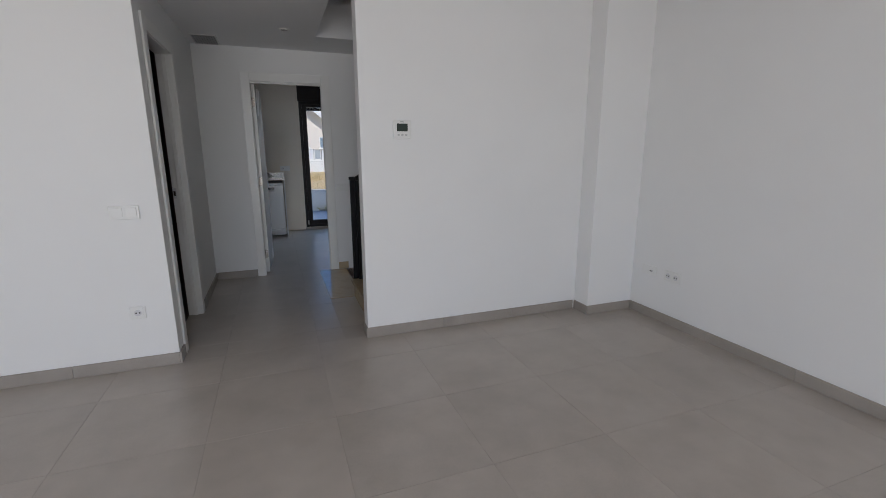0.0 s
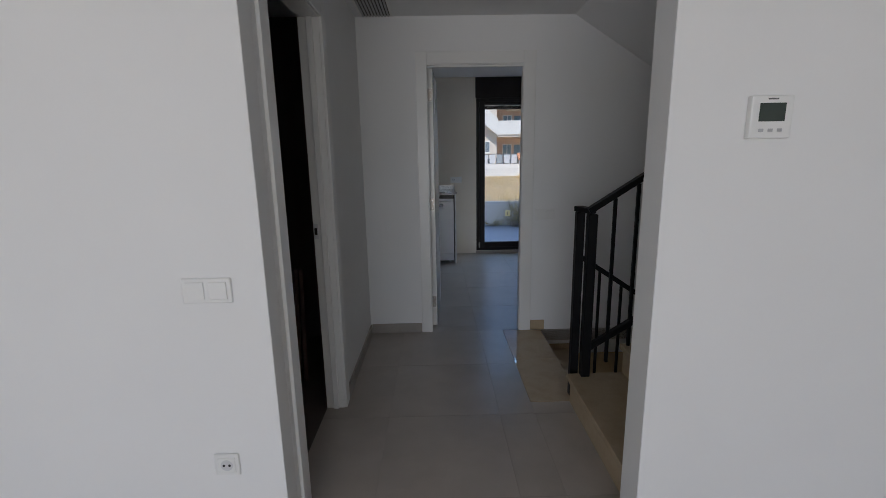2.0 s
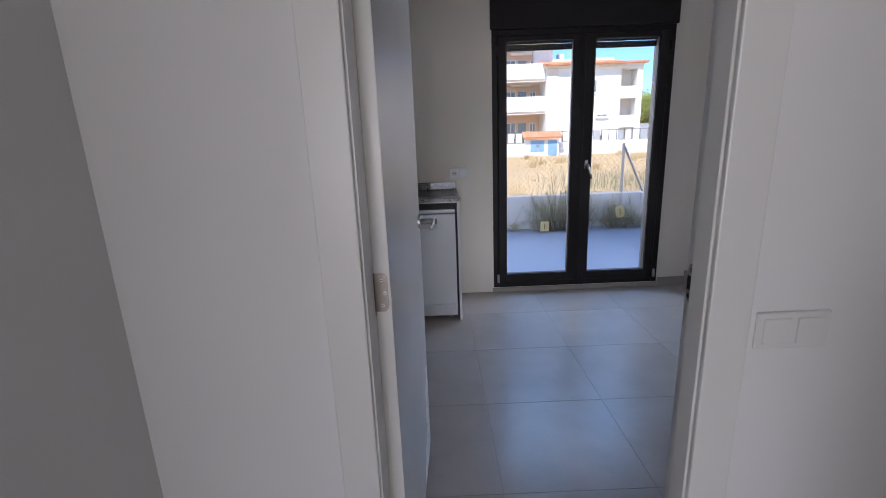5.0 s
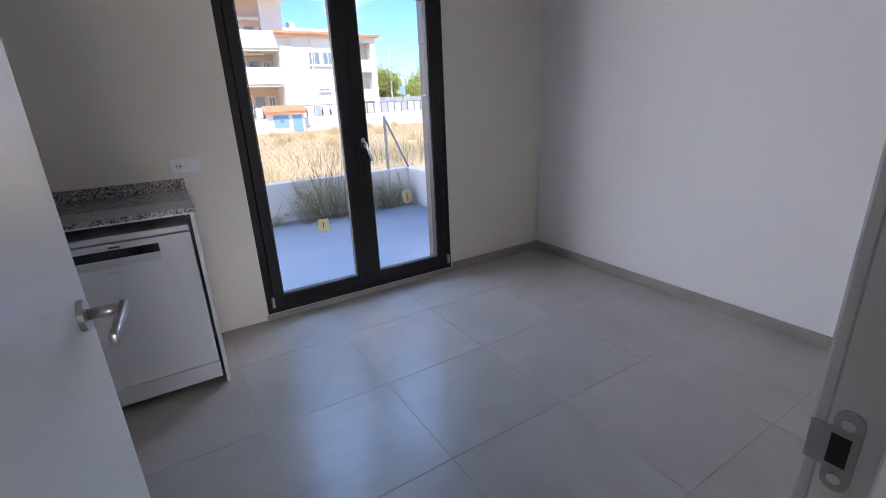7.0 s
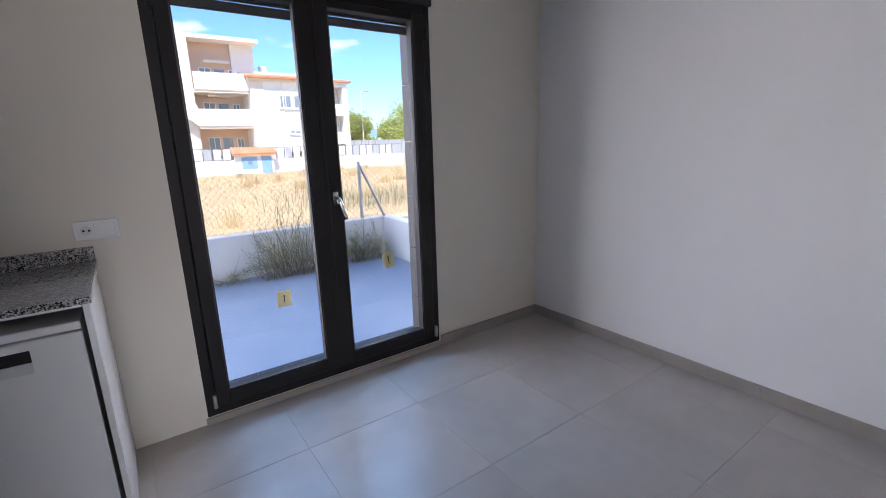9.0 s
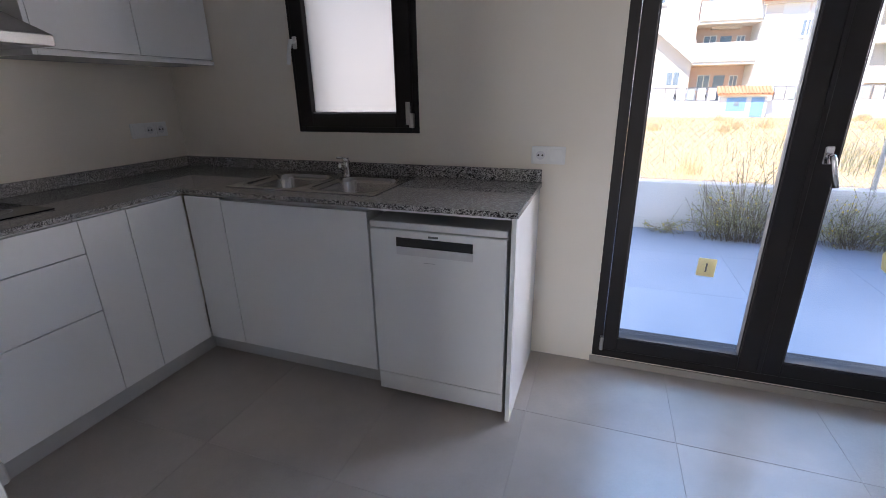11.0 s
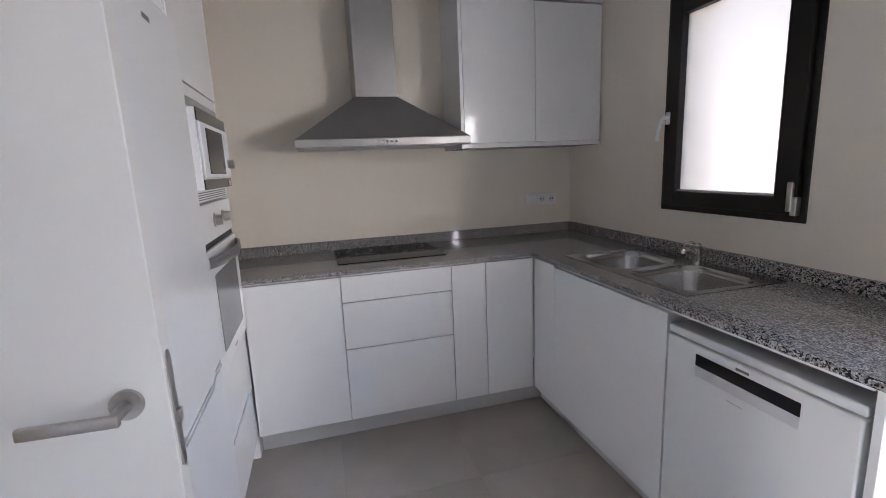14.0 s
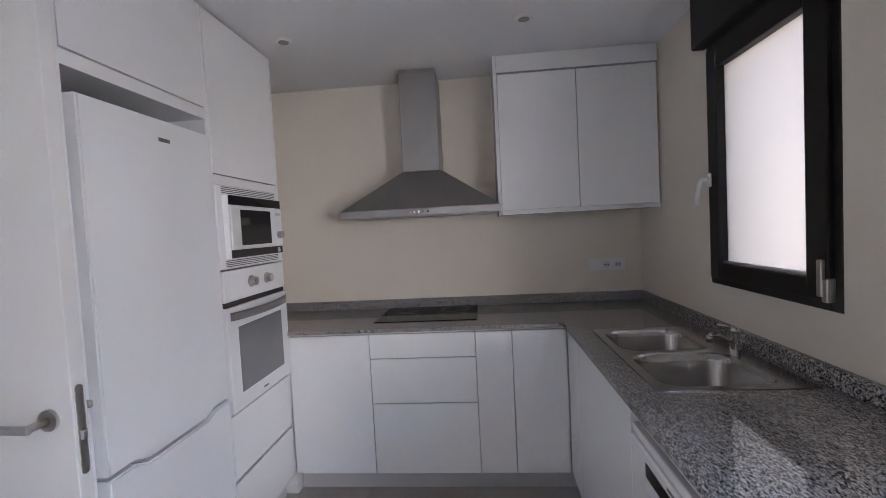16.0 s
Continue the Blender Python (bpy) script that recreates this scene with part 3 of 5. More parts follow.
for x in (FX0 + 0.002, FX1 - 0.022):
    boxpart("guide_rail", (x, x + 0.02, 0.10, 0.15, FZ0, FZ1 + 0.2), ANTHRACITE, shut, 0.002)
boxes("shutter_box", [(FX0 - 0.012, FX1 + 0.012, -0.022, 0.066, FZ1 + 0.002, CK - 0.003)], ANTHRACITE, "anthracite roller shutter box above the terrace door", "shutter box", 0.004)
boxes("lintel", [(FX0, FX1, 0.20, 0.30, 2.16, CK), (FX0, FX1, 0.066, 0.2, 2.24, CK)], RENDERWHITE, "white lintel over the terrace door", "lintel")
boxes("sill_outside", [(FX0, FX1, 0.067, 0.31, 0.040, 0.052)], ANTHRACITE, "dark metal sill outside the terrace door", "sill")
boxes("threshold", [(FX0 - 0.01, FX1 + 0.01, -0.012, 0.0, 0.0, 0.036)], SKIRT, "grey tile strip under the terrace door", "threshold", 0.002)
for x, z, w, h, cut, tilt in ((2.935, 0.57, 0.076, 0.090, 0.10, 2), (3.585, 0.675, 0.078, 0.108, 0.42, -9)):
    lab = thing("sticker", x, 0.027, z, "yellow paper label stuck on the terrace door glass", "sticker")
    turn = Matrix.Translation((x, 0.027, z)) @ Matrix.Rotation(radians(tilt), 4, "Y") @ Matrix.Translation((-x, -0.027, -z))
    bm = bmesh.new()
    edge = [(sx * w / 2 * (1 - (cut if k else 0.02)), sz * h / 2 * (0.97 if k else 1 - cut)) for sx, sz, ks in ((1, 1, (0, 1)), (-1, 1, (1, 0)), (-1, -1, (0, 1)), (1, -1, (1, 0))) for k in ks]
    prism(bm, [(x + u, z + v) for u, v in edge], 1, 0.0262, 0.0272)
    bm.transform(turn)
    part("paper", bm, TAPE, lab)
    bm = bmesh.new()
    box(bm, x - 0.004, x + 0.003, 0.0252, 0.0260, z - h * 0.24, z + h * 0.22)
    bm.transform(turn)
    part("print_bar", bm, PRINT, lab)

wn1 = thing("window_2", NX0, 0.0, NZ0, "anthracite aluminium window with frosted glass above the sink", "window", kind="structure")
W = 0.04
boxpart("frame", (NX0, NX0 + W, -0.004, 0.066, NZ0, NZ1), ANTHRACITE, wn1, 0.003)
boxpart("frame", (NX1 - W, NX1, -0.004, 0.066, NZ0, NZ1), ANTHRACITE, wn1, 0.003)
boxpart("frame", (NX0 + W, NX1 - W, -0.004, 0.066, NZ0, NZ0 + W), ANTHRACITE, wn1, 0.003)
boxpart("frame", (NX0 + W, NX1 - W, -0.004, 0.066, NZ1 - W, NZ1), ANTHRACITE, wn1, 0.003)
a, b, c, d = NX0 + 0.028, NX1 - 0.028, NZ0 + 0.028, NZ1 - 0.028
g0, g1, h0, h1 = 0.935, 1.435, 1.243, 2.055
boxpart("sash", (a, g0, -0.022, 0.05, c, d), ANTHRACITE, wn1, 0.005, "", 2)
boxpart("sash", (g1, b, -0.022, 0.05, c, d), ANTHRACITE, wn1, 0.005, "", 2)
boxpart("sash", (g0, g1, -0.0215, 0.05, c, h0), ANTHRACITE, wn1, 0.005, "", 2)
boxpart("sash", (g0, g1, -0.0215, 0.05, h1, d), ANTHRACITE, wn1, 0.005, "", 2)
boxpart("pane", (g0 - 0.006, g1 + 0.006, 0.014, 0.020, h0 - 0.006, h1 + 0.006), FROSTED, wn1, 0, "frosted glass pane")
boxpart("bead", (g0, g1, -0.006, 0.0135, h0, h0 + 0.008), GREYPL, wn1)
boxpart("handle", (NX0 + 0.035, NX0 + 0.06, -0.033, -0.021, 1.565, 1.625), PLASTIC, wn1, 0.004, "white window handle")
bm = bmesh.new()
cyl(bm, (NX0 + 0.048, -0.03, 1.60), (NX0 + 0.048, -0.06, 1.60), 0.010)
tube(bm, [(NX0 + 0.048, -0.058, 1.605), (NX0 + 0.046, -0.068, 1.58), (NX0 + 0.036, -0.072, 1.53), (NX0 + 0.030, -0.070, 1.49)], 0.0105, 12)
part("lever", bm, PLASTIC, wn1, "white lever hanging down", True)
bm = bmesh.new()
box(bm, NX1 - 0.06, NX1 - 0.038, -0.034, -0.02, 1.19, 1.30, 0.003)
box(bm, NX1 - 0.045, NX1 - 0.022, -0.030, -0.003, 1.175, 1.245, 0.003)
part("hinge", bm, NICKEL, wn1, "bright metal tilt hinge")
boxes("shutter_box_window", [(NX0 - 0.03, NX1 + 0.10, -0.055, 0.066, NZ1 + 0.002, CK - 0.003)], ANTHRACITE, "anthracite roller shutter box above the kitchen window", "shutter box", 0.006)
boxes("window_reveal", [(NX0, NX1, 0.067, 0.3, NZ1 + 0.07, NZ1 + 0.24)], RENDERWHITE, "white lintel outside the kitchen window", "lintel")


# ---- kitchen units ----
FX, FY = 0.560, -0.595          # faces of the two runs
TOPZ = 0.93


def front(name, dims, parent, label=""):
    return boxpart(name, dims, GLOSS, parent, 0.0015, label, 2)


units = ((-2.095, -1.646, "door"), (-1.642, -1.073, "drawers"), (-1.069, -0.881, "door"), (-0.877, FY - 0.004, "door"))
for y0, y1, kind in units:
    words = {"door": "gloss white base cabinet with a handleless door", "drawers": "gloss white base cabinet with three handleless drawers"}[kind]
    cab = thing("base_cabinet", (KX0 + FX) / 2, (y0 + y1) / 2, 0.125, words, "cabinet", "base units under the worktop")
    boxpart("body", (KX0 + 0.003, FX - 0.022, y0 + 0.001, y1 - 0.001, 0.125, 0.872), CARCASS, cab)
    boxpart("grip_rail", (FX - 0.050, FX - 0.030, y0 + 0.001, y1 - 0.001, 0.8725, TOPZ - 0.023), GLOSS, cab)
    if kind == "door":
        front("door", (FX - 0.020, FX, y0 - 0.0003, y1 + 0.0003, 0.128, 0.894), cab)
    else:
        for z0, z1 in ((0.128, 0.5125), (0.5175, 0.7595), (0.7645, 0.894)):
            front("drawer", (FX - 0.020, FX, y0 - 0.0003, y1 + 0.0003, z0, z1), cab)
plinth = thing("plinth", FX - 0.05, -1.3, 0, "pale grey plinth under the base cabinets", "plinth")
boxpart("board", (FX - 0.104, FX - 0.088, -2.1, FY + 0.088, 0, 0.124), PLINTH, plinth)
boxpart("board", (FX - 0.088, 1.548, FY + 0.088, FY + 0.104, 0, 0.124), PLINTH, plinth)

filler = thing("corner_filler", 0.66, FY, 0.125, "gloss white corner filler panel between the cabinet runs", "cabinet panel")
front("panel", (FX + 0.004, 0.784, FY, FY + 0.02, 0.128, 0.894), filler)
sc = thing("sink_cabinet", 1.155, -0.3, 0.125, "gloss white sink cabinet with one wide handleless door", "cabinet")
boxpart("body", (0.766, 1.548, FY + 0.022, -0.004, 0.125, 0.70), CARCASS, sc)
boxpart("side", (0.766, 0.782, FY + 0.022, -0.004, 0.701, 0.760), CARCASS, sc)
boxpart("side", (1.532, 1.548, FY + 0.022, -0.004, 0.701, 0.907), CARCASS, sc)
boxpart("grip_rail", (0.783, 1.531, FY + 0.03, FY + 0.05, 0.8725, TOPZ - 0.023), GLOSS, sc)
front("door", (0.788, 1.551, FY, FY + 0.02, 0.128, 0.884), sc)
endp = thing("end_panel", 2.16, -0.3, 0, "gloss white end panel beside the dishwasher", "cabinet panel")
boxpart("panel", (2.152, 2.171, FY - 0.002, -0.004, 0, TOPZ - 0.023), GLOSS, endp, 0.001)

# dishwasher
dw = thing("dishwasher", 1.85, -0.3, 0, "white freestanding dishwasher with a black display strip", "dishwasher")
X0, X1, YD = 1.561, 2.138, FY - 0.004
boxpart("body", (X0 + 0.004, X1 - 0.004, YD + 0.045, -0.03, 0.03, 0.823), APPLIANCE, dw, 0.004)
boxpart("worktop_lid", (X0, X1, YD + 0.004, -0.03, 0.824, 0.852), APPLIANCE, dw, 0.006, "", 3)
dr = boxpart("door", (X0, X1, YD, YD + 0.044, 0.132, 0.819), APPLIANCE, dw, 0.006, "", 3)
boxpart("display_strip", (1.682, 2.006, YD - 0.0015, YD + 0.004, 0.752, 0.791), BLACK, dr, 0.001, "glossy black display strip")
boxpart("grip_edge", (1.682, 2.006, YD - 0.002, YD + 0.004, 0.717, 0.751), LIGHTPL, dr, 0.002, "pale grey grip under the strip")
boxpart("brand_bar", (1.822, 1.864, YD - 0.001, YD + 0.002, 0.798, 0.806), PRINT, dr)
boxpart("mark_bar", (1.80, 1.85, YD - 0.001, YD + 0.002, 0.690, 0.692), GREYPL, dr)
boxpart("kick_plate", (X0, X1, YD + 0.004, YD + 0.03, 0.040, 0.128), APPLIANCE, dw, 0.004, "", 2)
for fx in (X0 + 0.05, X1 - 0.05):
    for fy in (YD + 0.09, -0.08):
        cylpart("foot", (fx, fy, 0), (fx, fy, 0.032), 0.018, GREYPL, dw)

# worktop with a hole for the sink
wt = thing("worktop", 0.9, -0.3, 0.9, "speckled grey granite worktop with upstand", "worktop")
HX0, HX1, HY0, HY1 = 0.775, 1.525, -0.49, -0.075
YW, XW = FY - 0.018, FX + 0.018
boxpart("slab", (KX0 + 0.002, XW, -2.098, YW, 0.908, TOPZ), GRANITE, wt, 0.003, "", 2)
boxpart("slab", (KX0 + 0.002, 0.536, KY0 + 0.06, -2.0985, 0.908, TOPZ), GRANITE, wt)
bm = bmesh.new()
ring_o = [(KX0 + 0.002, YW + 0.0005), (2.178, YW + 0.0005), (2.178, -0.002), (KX0 + 0.002, -0.002)]
ring_i = [(HX0, HY0), (HX1, HY0), (HX1, HY1), (HX0, HY1)]
tops = [[bm.verts.new((x, y, z)) for x, y in r] for z in (0.908, TOPZ) for r in (ring_o, ring_i)]
for k in range(4):
    q = (k + 1) % 4
    bm.faces.new((tops[2][k], tops[2][q], tops[3][q], tops[3][k]))
    bm.faces.new((tops[0][q], tops[0][k], tops[1][k], tops[1][q]))
    bm.faces.new((tops[0][k], tops[0][q], tops[2][q], tops[2][k]))
    bm.faces.new((tops[1][q], tops[1][k], tops[3][k], tops[3][q]))
part("slab", bm, GRANITE, wt)
boxpart("upstand", (KX0 + 0.002, KX0 + 0.022, KY0 + 0.06, -0.022, TOPZ, 0.99), GRANITE, wt, 0.002)
boxpart("upstand", (KX0 + 0.002, 2.176, -0.022, -0.002, TOPZ, 0.99), GRANITE, wt, 0.002)

boxpart("support_strip", (1.5575, 2.1515, YW + 0.004, YW + 0.022, 0.900, 0.9075), GLOSS, wt, 0, "white strip under the granite edge")

# sink
sk = thing("sink", 1.11, -0.28, TOPZ, "stainless steel double bowl sink set into the granite", "sink")


def rounded(x0, x1, y0, y1, r, n=6):
    pts = []
    for cx, cy, a0 in ((x1 - r, y1 - r, 0), (x0 + r, y1 - r, 90), (x0 + r, y0 + r, 180), (x1 - r, y0 + r, 270)):
        pts += [(cx + r * math.cos(radians(a0 + 90 * k / n)), cy + r * math.sin(radians(a0 + 90 * k / n))) for k in range(n + 1)]
    return pts


def bowl(bm, x0, x1, y0, y1, z, depth):
    rings = []
    for inset, dz, r in ((0.0, 0.0, 0.075), (0.006, -0.004, 0.072), (0.012, -0.03, 0.07), (0.022, -depth + 0.03, 0.065), (0.034, -depth + 0.008, 0.06), (0.06, -depth, 0.05)):
        rings.append([bm.verts.new((px, py, z + dz)) for px, py in rounded(x0 + inset, x1 - inset, y0 + inset, y1 - inset, r)])
    for a, b in zip(rings, rings[1:]):
        for k in range(len(a)):
            bm.faces.new((a[k], b[k], b[(k + 1) % len(a)], a[(k + 1) % len(a)]))
    bm.faces.new(list(reversed(rings[-1]))).normal_flip()
    return rings[0]


SX_0, SX_1, SY_0, SY_1 = 0.752, 1.545, -0.514, -0.052
SBOWLS = ((0.785, 1.128), (1.168, 1.516))
bm = bmesh.new()
zt = TOPZ + 0.004
XM = (SBOWLS[0][1] + SBOWLS[1][0]) / 2
for (a, b), (rx0, rx1) in zip(SBOWLS, ((SX_0, XM), (XM, SX_1))):
    inner = rounded(a, b, -0.482, -0.125, 0.075)
    outer = []
    for c, (cx, cy) in enumerate(((rx1, SY_1), (rx0, SY_1), (rx0, SY_0), (rx1, SY_0))):
        p0, p6 = inner[c * 7], inner[c * 7 + 6]
        for k in range(7):
            u = k / 3 if k < 3 else (k - 3) / 3
            if c % 2 == 0:
                outer.append((cx, p0[1] + (cy - p0[1]) * u) if k < 3 else (cx + (p6[0] - cx) * u, cy))
            else:
                outer.append((p0[0] + (cx - p0[0]) * u, cy) if k < 3 else (cx, cy + (p6[1] - cy) * u))
    vi, vo_ = [bm.verts.new((*p, zt)) for p in inner], [bm.verts.new((*p, zt)) for p in outer]
    for k in range(28):
        bm.faces.new((vi[k], vo_[k], vo_[(k + 1) % 28], vi[(k + 1) % 28]))
bmesh.ops.remove_doubles(bm, verts=bm.verts[:], dist=0.0003)
rimv = [bm.verts.new((x, y, z)) for z in (TOPZ, zt) for x, y in ((SX_0, SY_0), (SX_1, SY_0), (SX_1, SY_1), (SX_0, SY_1))]
for k in range(4):
    bm.faces.new((rimv[k], rimv[(k + 1) % 4], rimv[4 + (k + 1) % 4], rimv[4 + k]))
bmesh.ops.recalc_face_normals(bm, faces=bm.faces[:])
part("rim", bm, SINKSTEEL, sk)
for a, b in SBOWLS:
    bm = bmesh.new()
    bowl(bm, a, b, -0.482, -0.125, zt, 0.16)
    bw = part("bowl", bm, SINKSTEEL, sk, "", True)
    cylpart("drain", ((a + b) / 2, -0.30, zt - 0.159), ((a + b) / 2, -0.30, zt - 0.155), 0.045, CHROME, bw, "round chrome drain", n=28)
TAPX = 1.165
tap = thing("mixer_tap", TAPX, -0.09, TOPZ, "chrome single-lever mixer tap behind the sink", "tap")
cylpart("body", (TAPX, -0.09, zt), (TAPX, -0.09, zt + 0.085), 0.024, CHROME, tap, r2=0.022, n=28)
bm = bmesh.new()
tube(bm, [(TAPX, -0.10, zt + 0.045), (TAPX + 0.008, -0.135, zt + 0.062), (TAPX + 0.018, -0.172, zt + 0.080), (TAPX + 0.027, -0.205, zt + 0.086), (TAPX + 0.030, -0.216, zt + 0.081)], 0.012, 14)
cyl(bm, (TAPX + 0.030, -0.216, zt + 0.087), (TAPX + 0.030, -0.218, zt + 0.055), 0.0135)
part("spout", bm, CHROME, tap, "", True)
bm = bmesh.new()
cyl(bm, (TAPX, -0.09, zt + 0.086), (TAPX, -0.09, zt + 0.112), 0.0235, 0.017, 24)
tube(bm, [(TAPX, -0.09, zt + 0.106), (TAPX - 0.012, -0.115, zt + 0.116), (TAPX - 0.03, -0.150, zt + 0.120)], 0.007, 10)
part("lever", bm, CHROME, tap, "", True)

small = Matrix.Translation((TAPX, -0.09, zt)) @ Matrix.Scale(0.8, 4) @ Matrix.Translation((-TAPX, 0.09, -zt))
for o in tap.children:
    o.data.transform(small)

# hob
hob = thing("hob", 0.17, -1.35, TOPZ, "black ceramic glass hob set flush on the granite", "hob")
boxpart("glass", (-0.02, 0.43, -1.645, -1.058, TOPZ, TOPZ + 0.005), HOBGLASS, hob, 0.002)
for cx, cy, r in ((0.28, -1.50, 0.09), (0.28, -1.20, 0.073), (0.09, -1.50, 0.073), (0.09, -1.20, 0.09)):
    n = 40
    bm = bmesh.new()
    for rr in (r,):
        o = [bm.verts.new((cx + (rr) * math.cos(2 * math.pi * k / n), cy + rr * math.sin(2 * math.pi * k / n), TOPZ + 0.0056)) for k in range(n)]
        i_ = [bm.verts.new((cx + (rr - 0.002) * math.cos(2 * math.pi * k / n), cy + (rr - 0.002) * math.sin(2 * math.pi * k / n), TOPZ + 0.0056)) for k in range(n)]
        for k in range(n):
            bm.faces.new((o[k], o[(k + 1) % n], i_[(k + 1) % n], i_[k]))
    part("cooking_ring", bm, GREYPL, hob, "thin grey ring mark")

# hood
hood = thing("cooker_hood", 0.2, -1.345, 1.53, "brushed steel pyramid cooker hood with chimney", "cooker hood")
HL0, HL1, HXF = -1.795, -0.900, 0.44
bm = bmesh.new()
for v4 in (((KX0 + 0.002, HL0, 1.568), (HXF, HL0, 1.568), (HXF, HL1, 1.568), (KX0 + 0.002, HL1, 1.568)),):
    lo = [bm.verts.new(v) for v in v4]
    hi = [bm.verts.new(v) for v in ((KX0 + 0.002, -1.472, 1.80), (0.205, -1.472, 1.80), (0.205, -1.235, 1.80), (KX0 + 0.002, -1.235, 1.80))]
    bm.faces.new(lo)
    bm.faces.new(hi)
    for k in range(4):
        bm.faces.new((lo[k], lo[(k + 1) % 4], hi[(k + 1) % 4], hi[k]))
    bmesh.ops.recalc_face_normals(bm, faces=bm.faces[:])
part("canopy", bm, STEEL, hood)
boxpart("lower_band", (KX0 + 0.002, HXF + 0.002, HL0 - 0.002, HL1 + 0.002, 1.528, 1.567), STEEL, hood, 0.003, "", 2)
boxpart("chimney", (KX0 + 0.002, 0.215, -1.466, -1.241, 1.80, 2.385), STEEL, hood, 0.002)
boxpart("chimney_sleeve", (KX0 + 0.002, 0.193, -1.459, -1.248, 2.385, CK - 0.001), STEEL, hood)
for y0, y1 in ((-1.76, -1.48), (-1.475, -1.22), (-1.215, -0.935)):
    boxpart("grease_filter", (0.02, 0.40, y0, y1, 1.5245, 1.5295), GREYPL, hood, 0.001)
for k in range(5):
    cylpart("button", (HXF + 0.001, -1.40 + k * 0.025, 1.548), (HXF + 0.006, -1.40 + k * 0.025, 1.548), 0.006, CHROME if k < 4 else SHADOWGAP, hood, n=12)

# wall cabinet
uc = thing("wall_cabinet", 0.15, -0.45, 1.5, "gloss white wall cabinet with two plain doors", "cabinet")
UX = 0.305
boxpart("body", (KX0 + 0.002, UX - 0.022, -0.885, -0.004, 1.525, 2.30), CARCASS, uc)
boxpart("side_panel", (KX0 + 0.002, UX, -0.905, -0.887, 1.505, CK - 0.004), GLOSS, uc, 0.001)
boxpart("top_panel", (KX0 + 0.002, UX - 0.004, -0.886, -0.004, 2.312, CK - 0.005), GLOSS, uc)
boxpart("bottom_panel", (KX0 + 0.002, UX - 0.001, -0.886, -0.004, 1.506, 1.524), GLOSS, uc, 0.001)
front("door", (UX - 0.020, UX, -0.8845, -0.448, 1.532, 2.300), uc)
front("door", (UX - 0.020, UX, -0.4445, -0.012, 1.532, 2.300), uc)

# tall units against the hall wall
TY = -2.105
OX0, OX1 = 0.582, 1.125
FRX0, FRX1 = 1.16, 1.775
boxes("corner_carcass", [(KX0 + 0.003, 0.536, KY0 + 0.06, TY - 0.002, 0.0, 0.906)], CARCASS, "white blind corner under the worktop end", "cabinet panel")
ov = thing("oven_cabinet", 0.85, -2.4, 0, "gloss white tall cabinet housing microwave and oven", "cabinet")
boxpart("side_panel", (0.540, 0.558, KY0 + 0.05, TY, 0.125, CK - 0.005), GLOSS, ov, 0.001)
boxpart("side_panel", (1.128, 1.146, KY0 + 0.05, TY - 0.004, 0.0, CK - 0.005), CARCASS, ov, 0.001)
boxpart("body", (0.559, 1.127, KY0 + 0.05, TY - 0.06, 0.125, CK - 0.006), CARCASS, ov)
boxpart("shelf_edge", (0.559, 1.127, TY - 0.059, TY - 0.004, 1.684, 1.722), GLOSS, ov)
boxpart("plinth_board", (0.559, 1.127, TY - 0.075, TY - 0.061, 0, 0.124), PLINTH, ov)
front("door", (0.562, 1.124, TY - 0.02, TY, 1.728, CK - 0.008), ov)
front("drawer", (0.562, 1.124, TY - 0.02, TY, 0.410, 0.688), ov)
front("drawer", (0.562, 1.124, TY - 0.02, TY, 0.128, 0.396), ov)

mw = thing("microwave", 0.845, TY, 1.33, "white built-in microwave with black window and vents", "microwave")
boxpart("trim_frame", (0.562, 1.124, TY - 0.05, TY + 0.004, 1.322, 1.682), APPLIANCE, mw, 0.003, "white trim frame")
boxpart("case", (0.600, 1.085, TY + 0.003, TY + 0.030, 1.365, 1.640), APPLIANCE, mw, 0.004, "", 2)
boxpart("top_strip", (0.602, 1.083, TY + 0.0305, TY + 0.034, 1.597, 1.638), BLACK, mw, 0.001)
boxpart("bottom_strip", (0.602, 1.083, TY + 0.0305, TY + 0.034, 1.367, 1.402), BLACK, mw, 0.001)
boxpart("door", (0.700, 1.080, TY + 0.0305, TY + 0.040, 1.405, 1.594), APPLIANCE, mw, 0.003)
boxpart("window", (0.735, 1.010, TY + 0.0405, TY + 0.0425, 1.42, 1.578), BLACK, mw, 0.002, "dark see-through window")
boxpart("control_panel", (0.604, 0.697, TY + 0.0305, TY + 0.039, 1.405, 1.594), APPLIANCE, mw, 0.003)
cylpart("knob", (0.648, TY + 0.039, 1.46), (0.648, TY + 0.062, 1.46), 0.019, NICKEL, mw, n=24)
boxpart("button", (0.634, 0.662, TY + 0.0345, TY + 0.037, 1.372, 1.395), GREYPL, mw, 0.002)
boxpart("mark_bar", (0.622, 0.676, TY + 0.039, TY + 0.0402, 1.56, 1.572), GREYPL, mw)
for k in range(4):
    boxpart("vent_slot", (0.60, 1.085, TY + 0.0042, TY + 0.0052, 1.648 + k * 0.008, 1.652 + k * 0.008), PRINT, mw)
    boxpart("vent_slot", (0.60, 1.085, TY + 0.0042, TY + 0.0052, 1.330 + k * 0.008, 1.334 + k * 0.008), PRINT, mw)

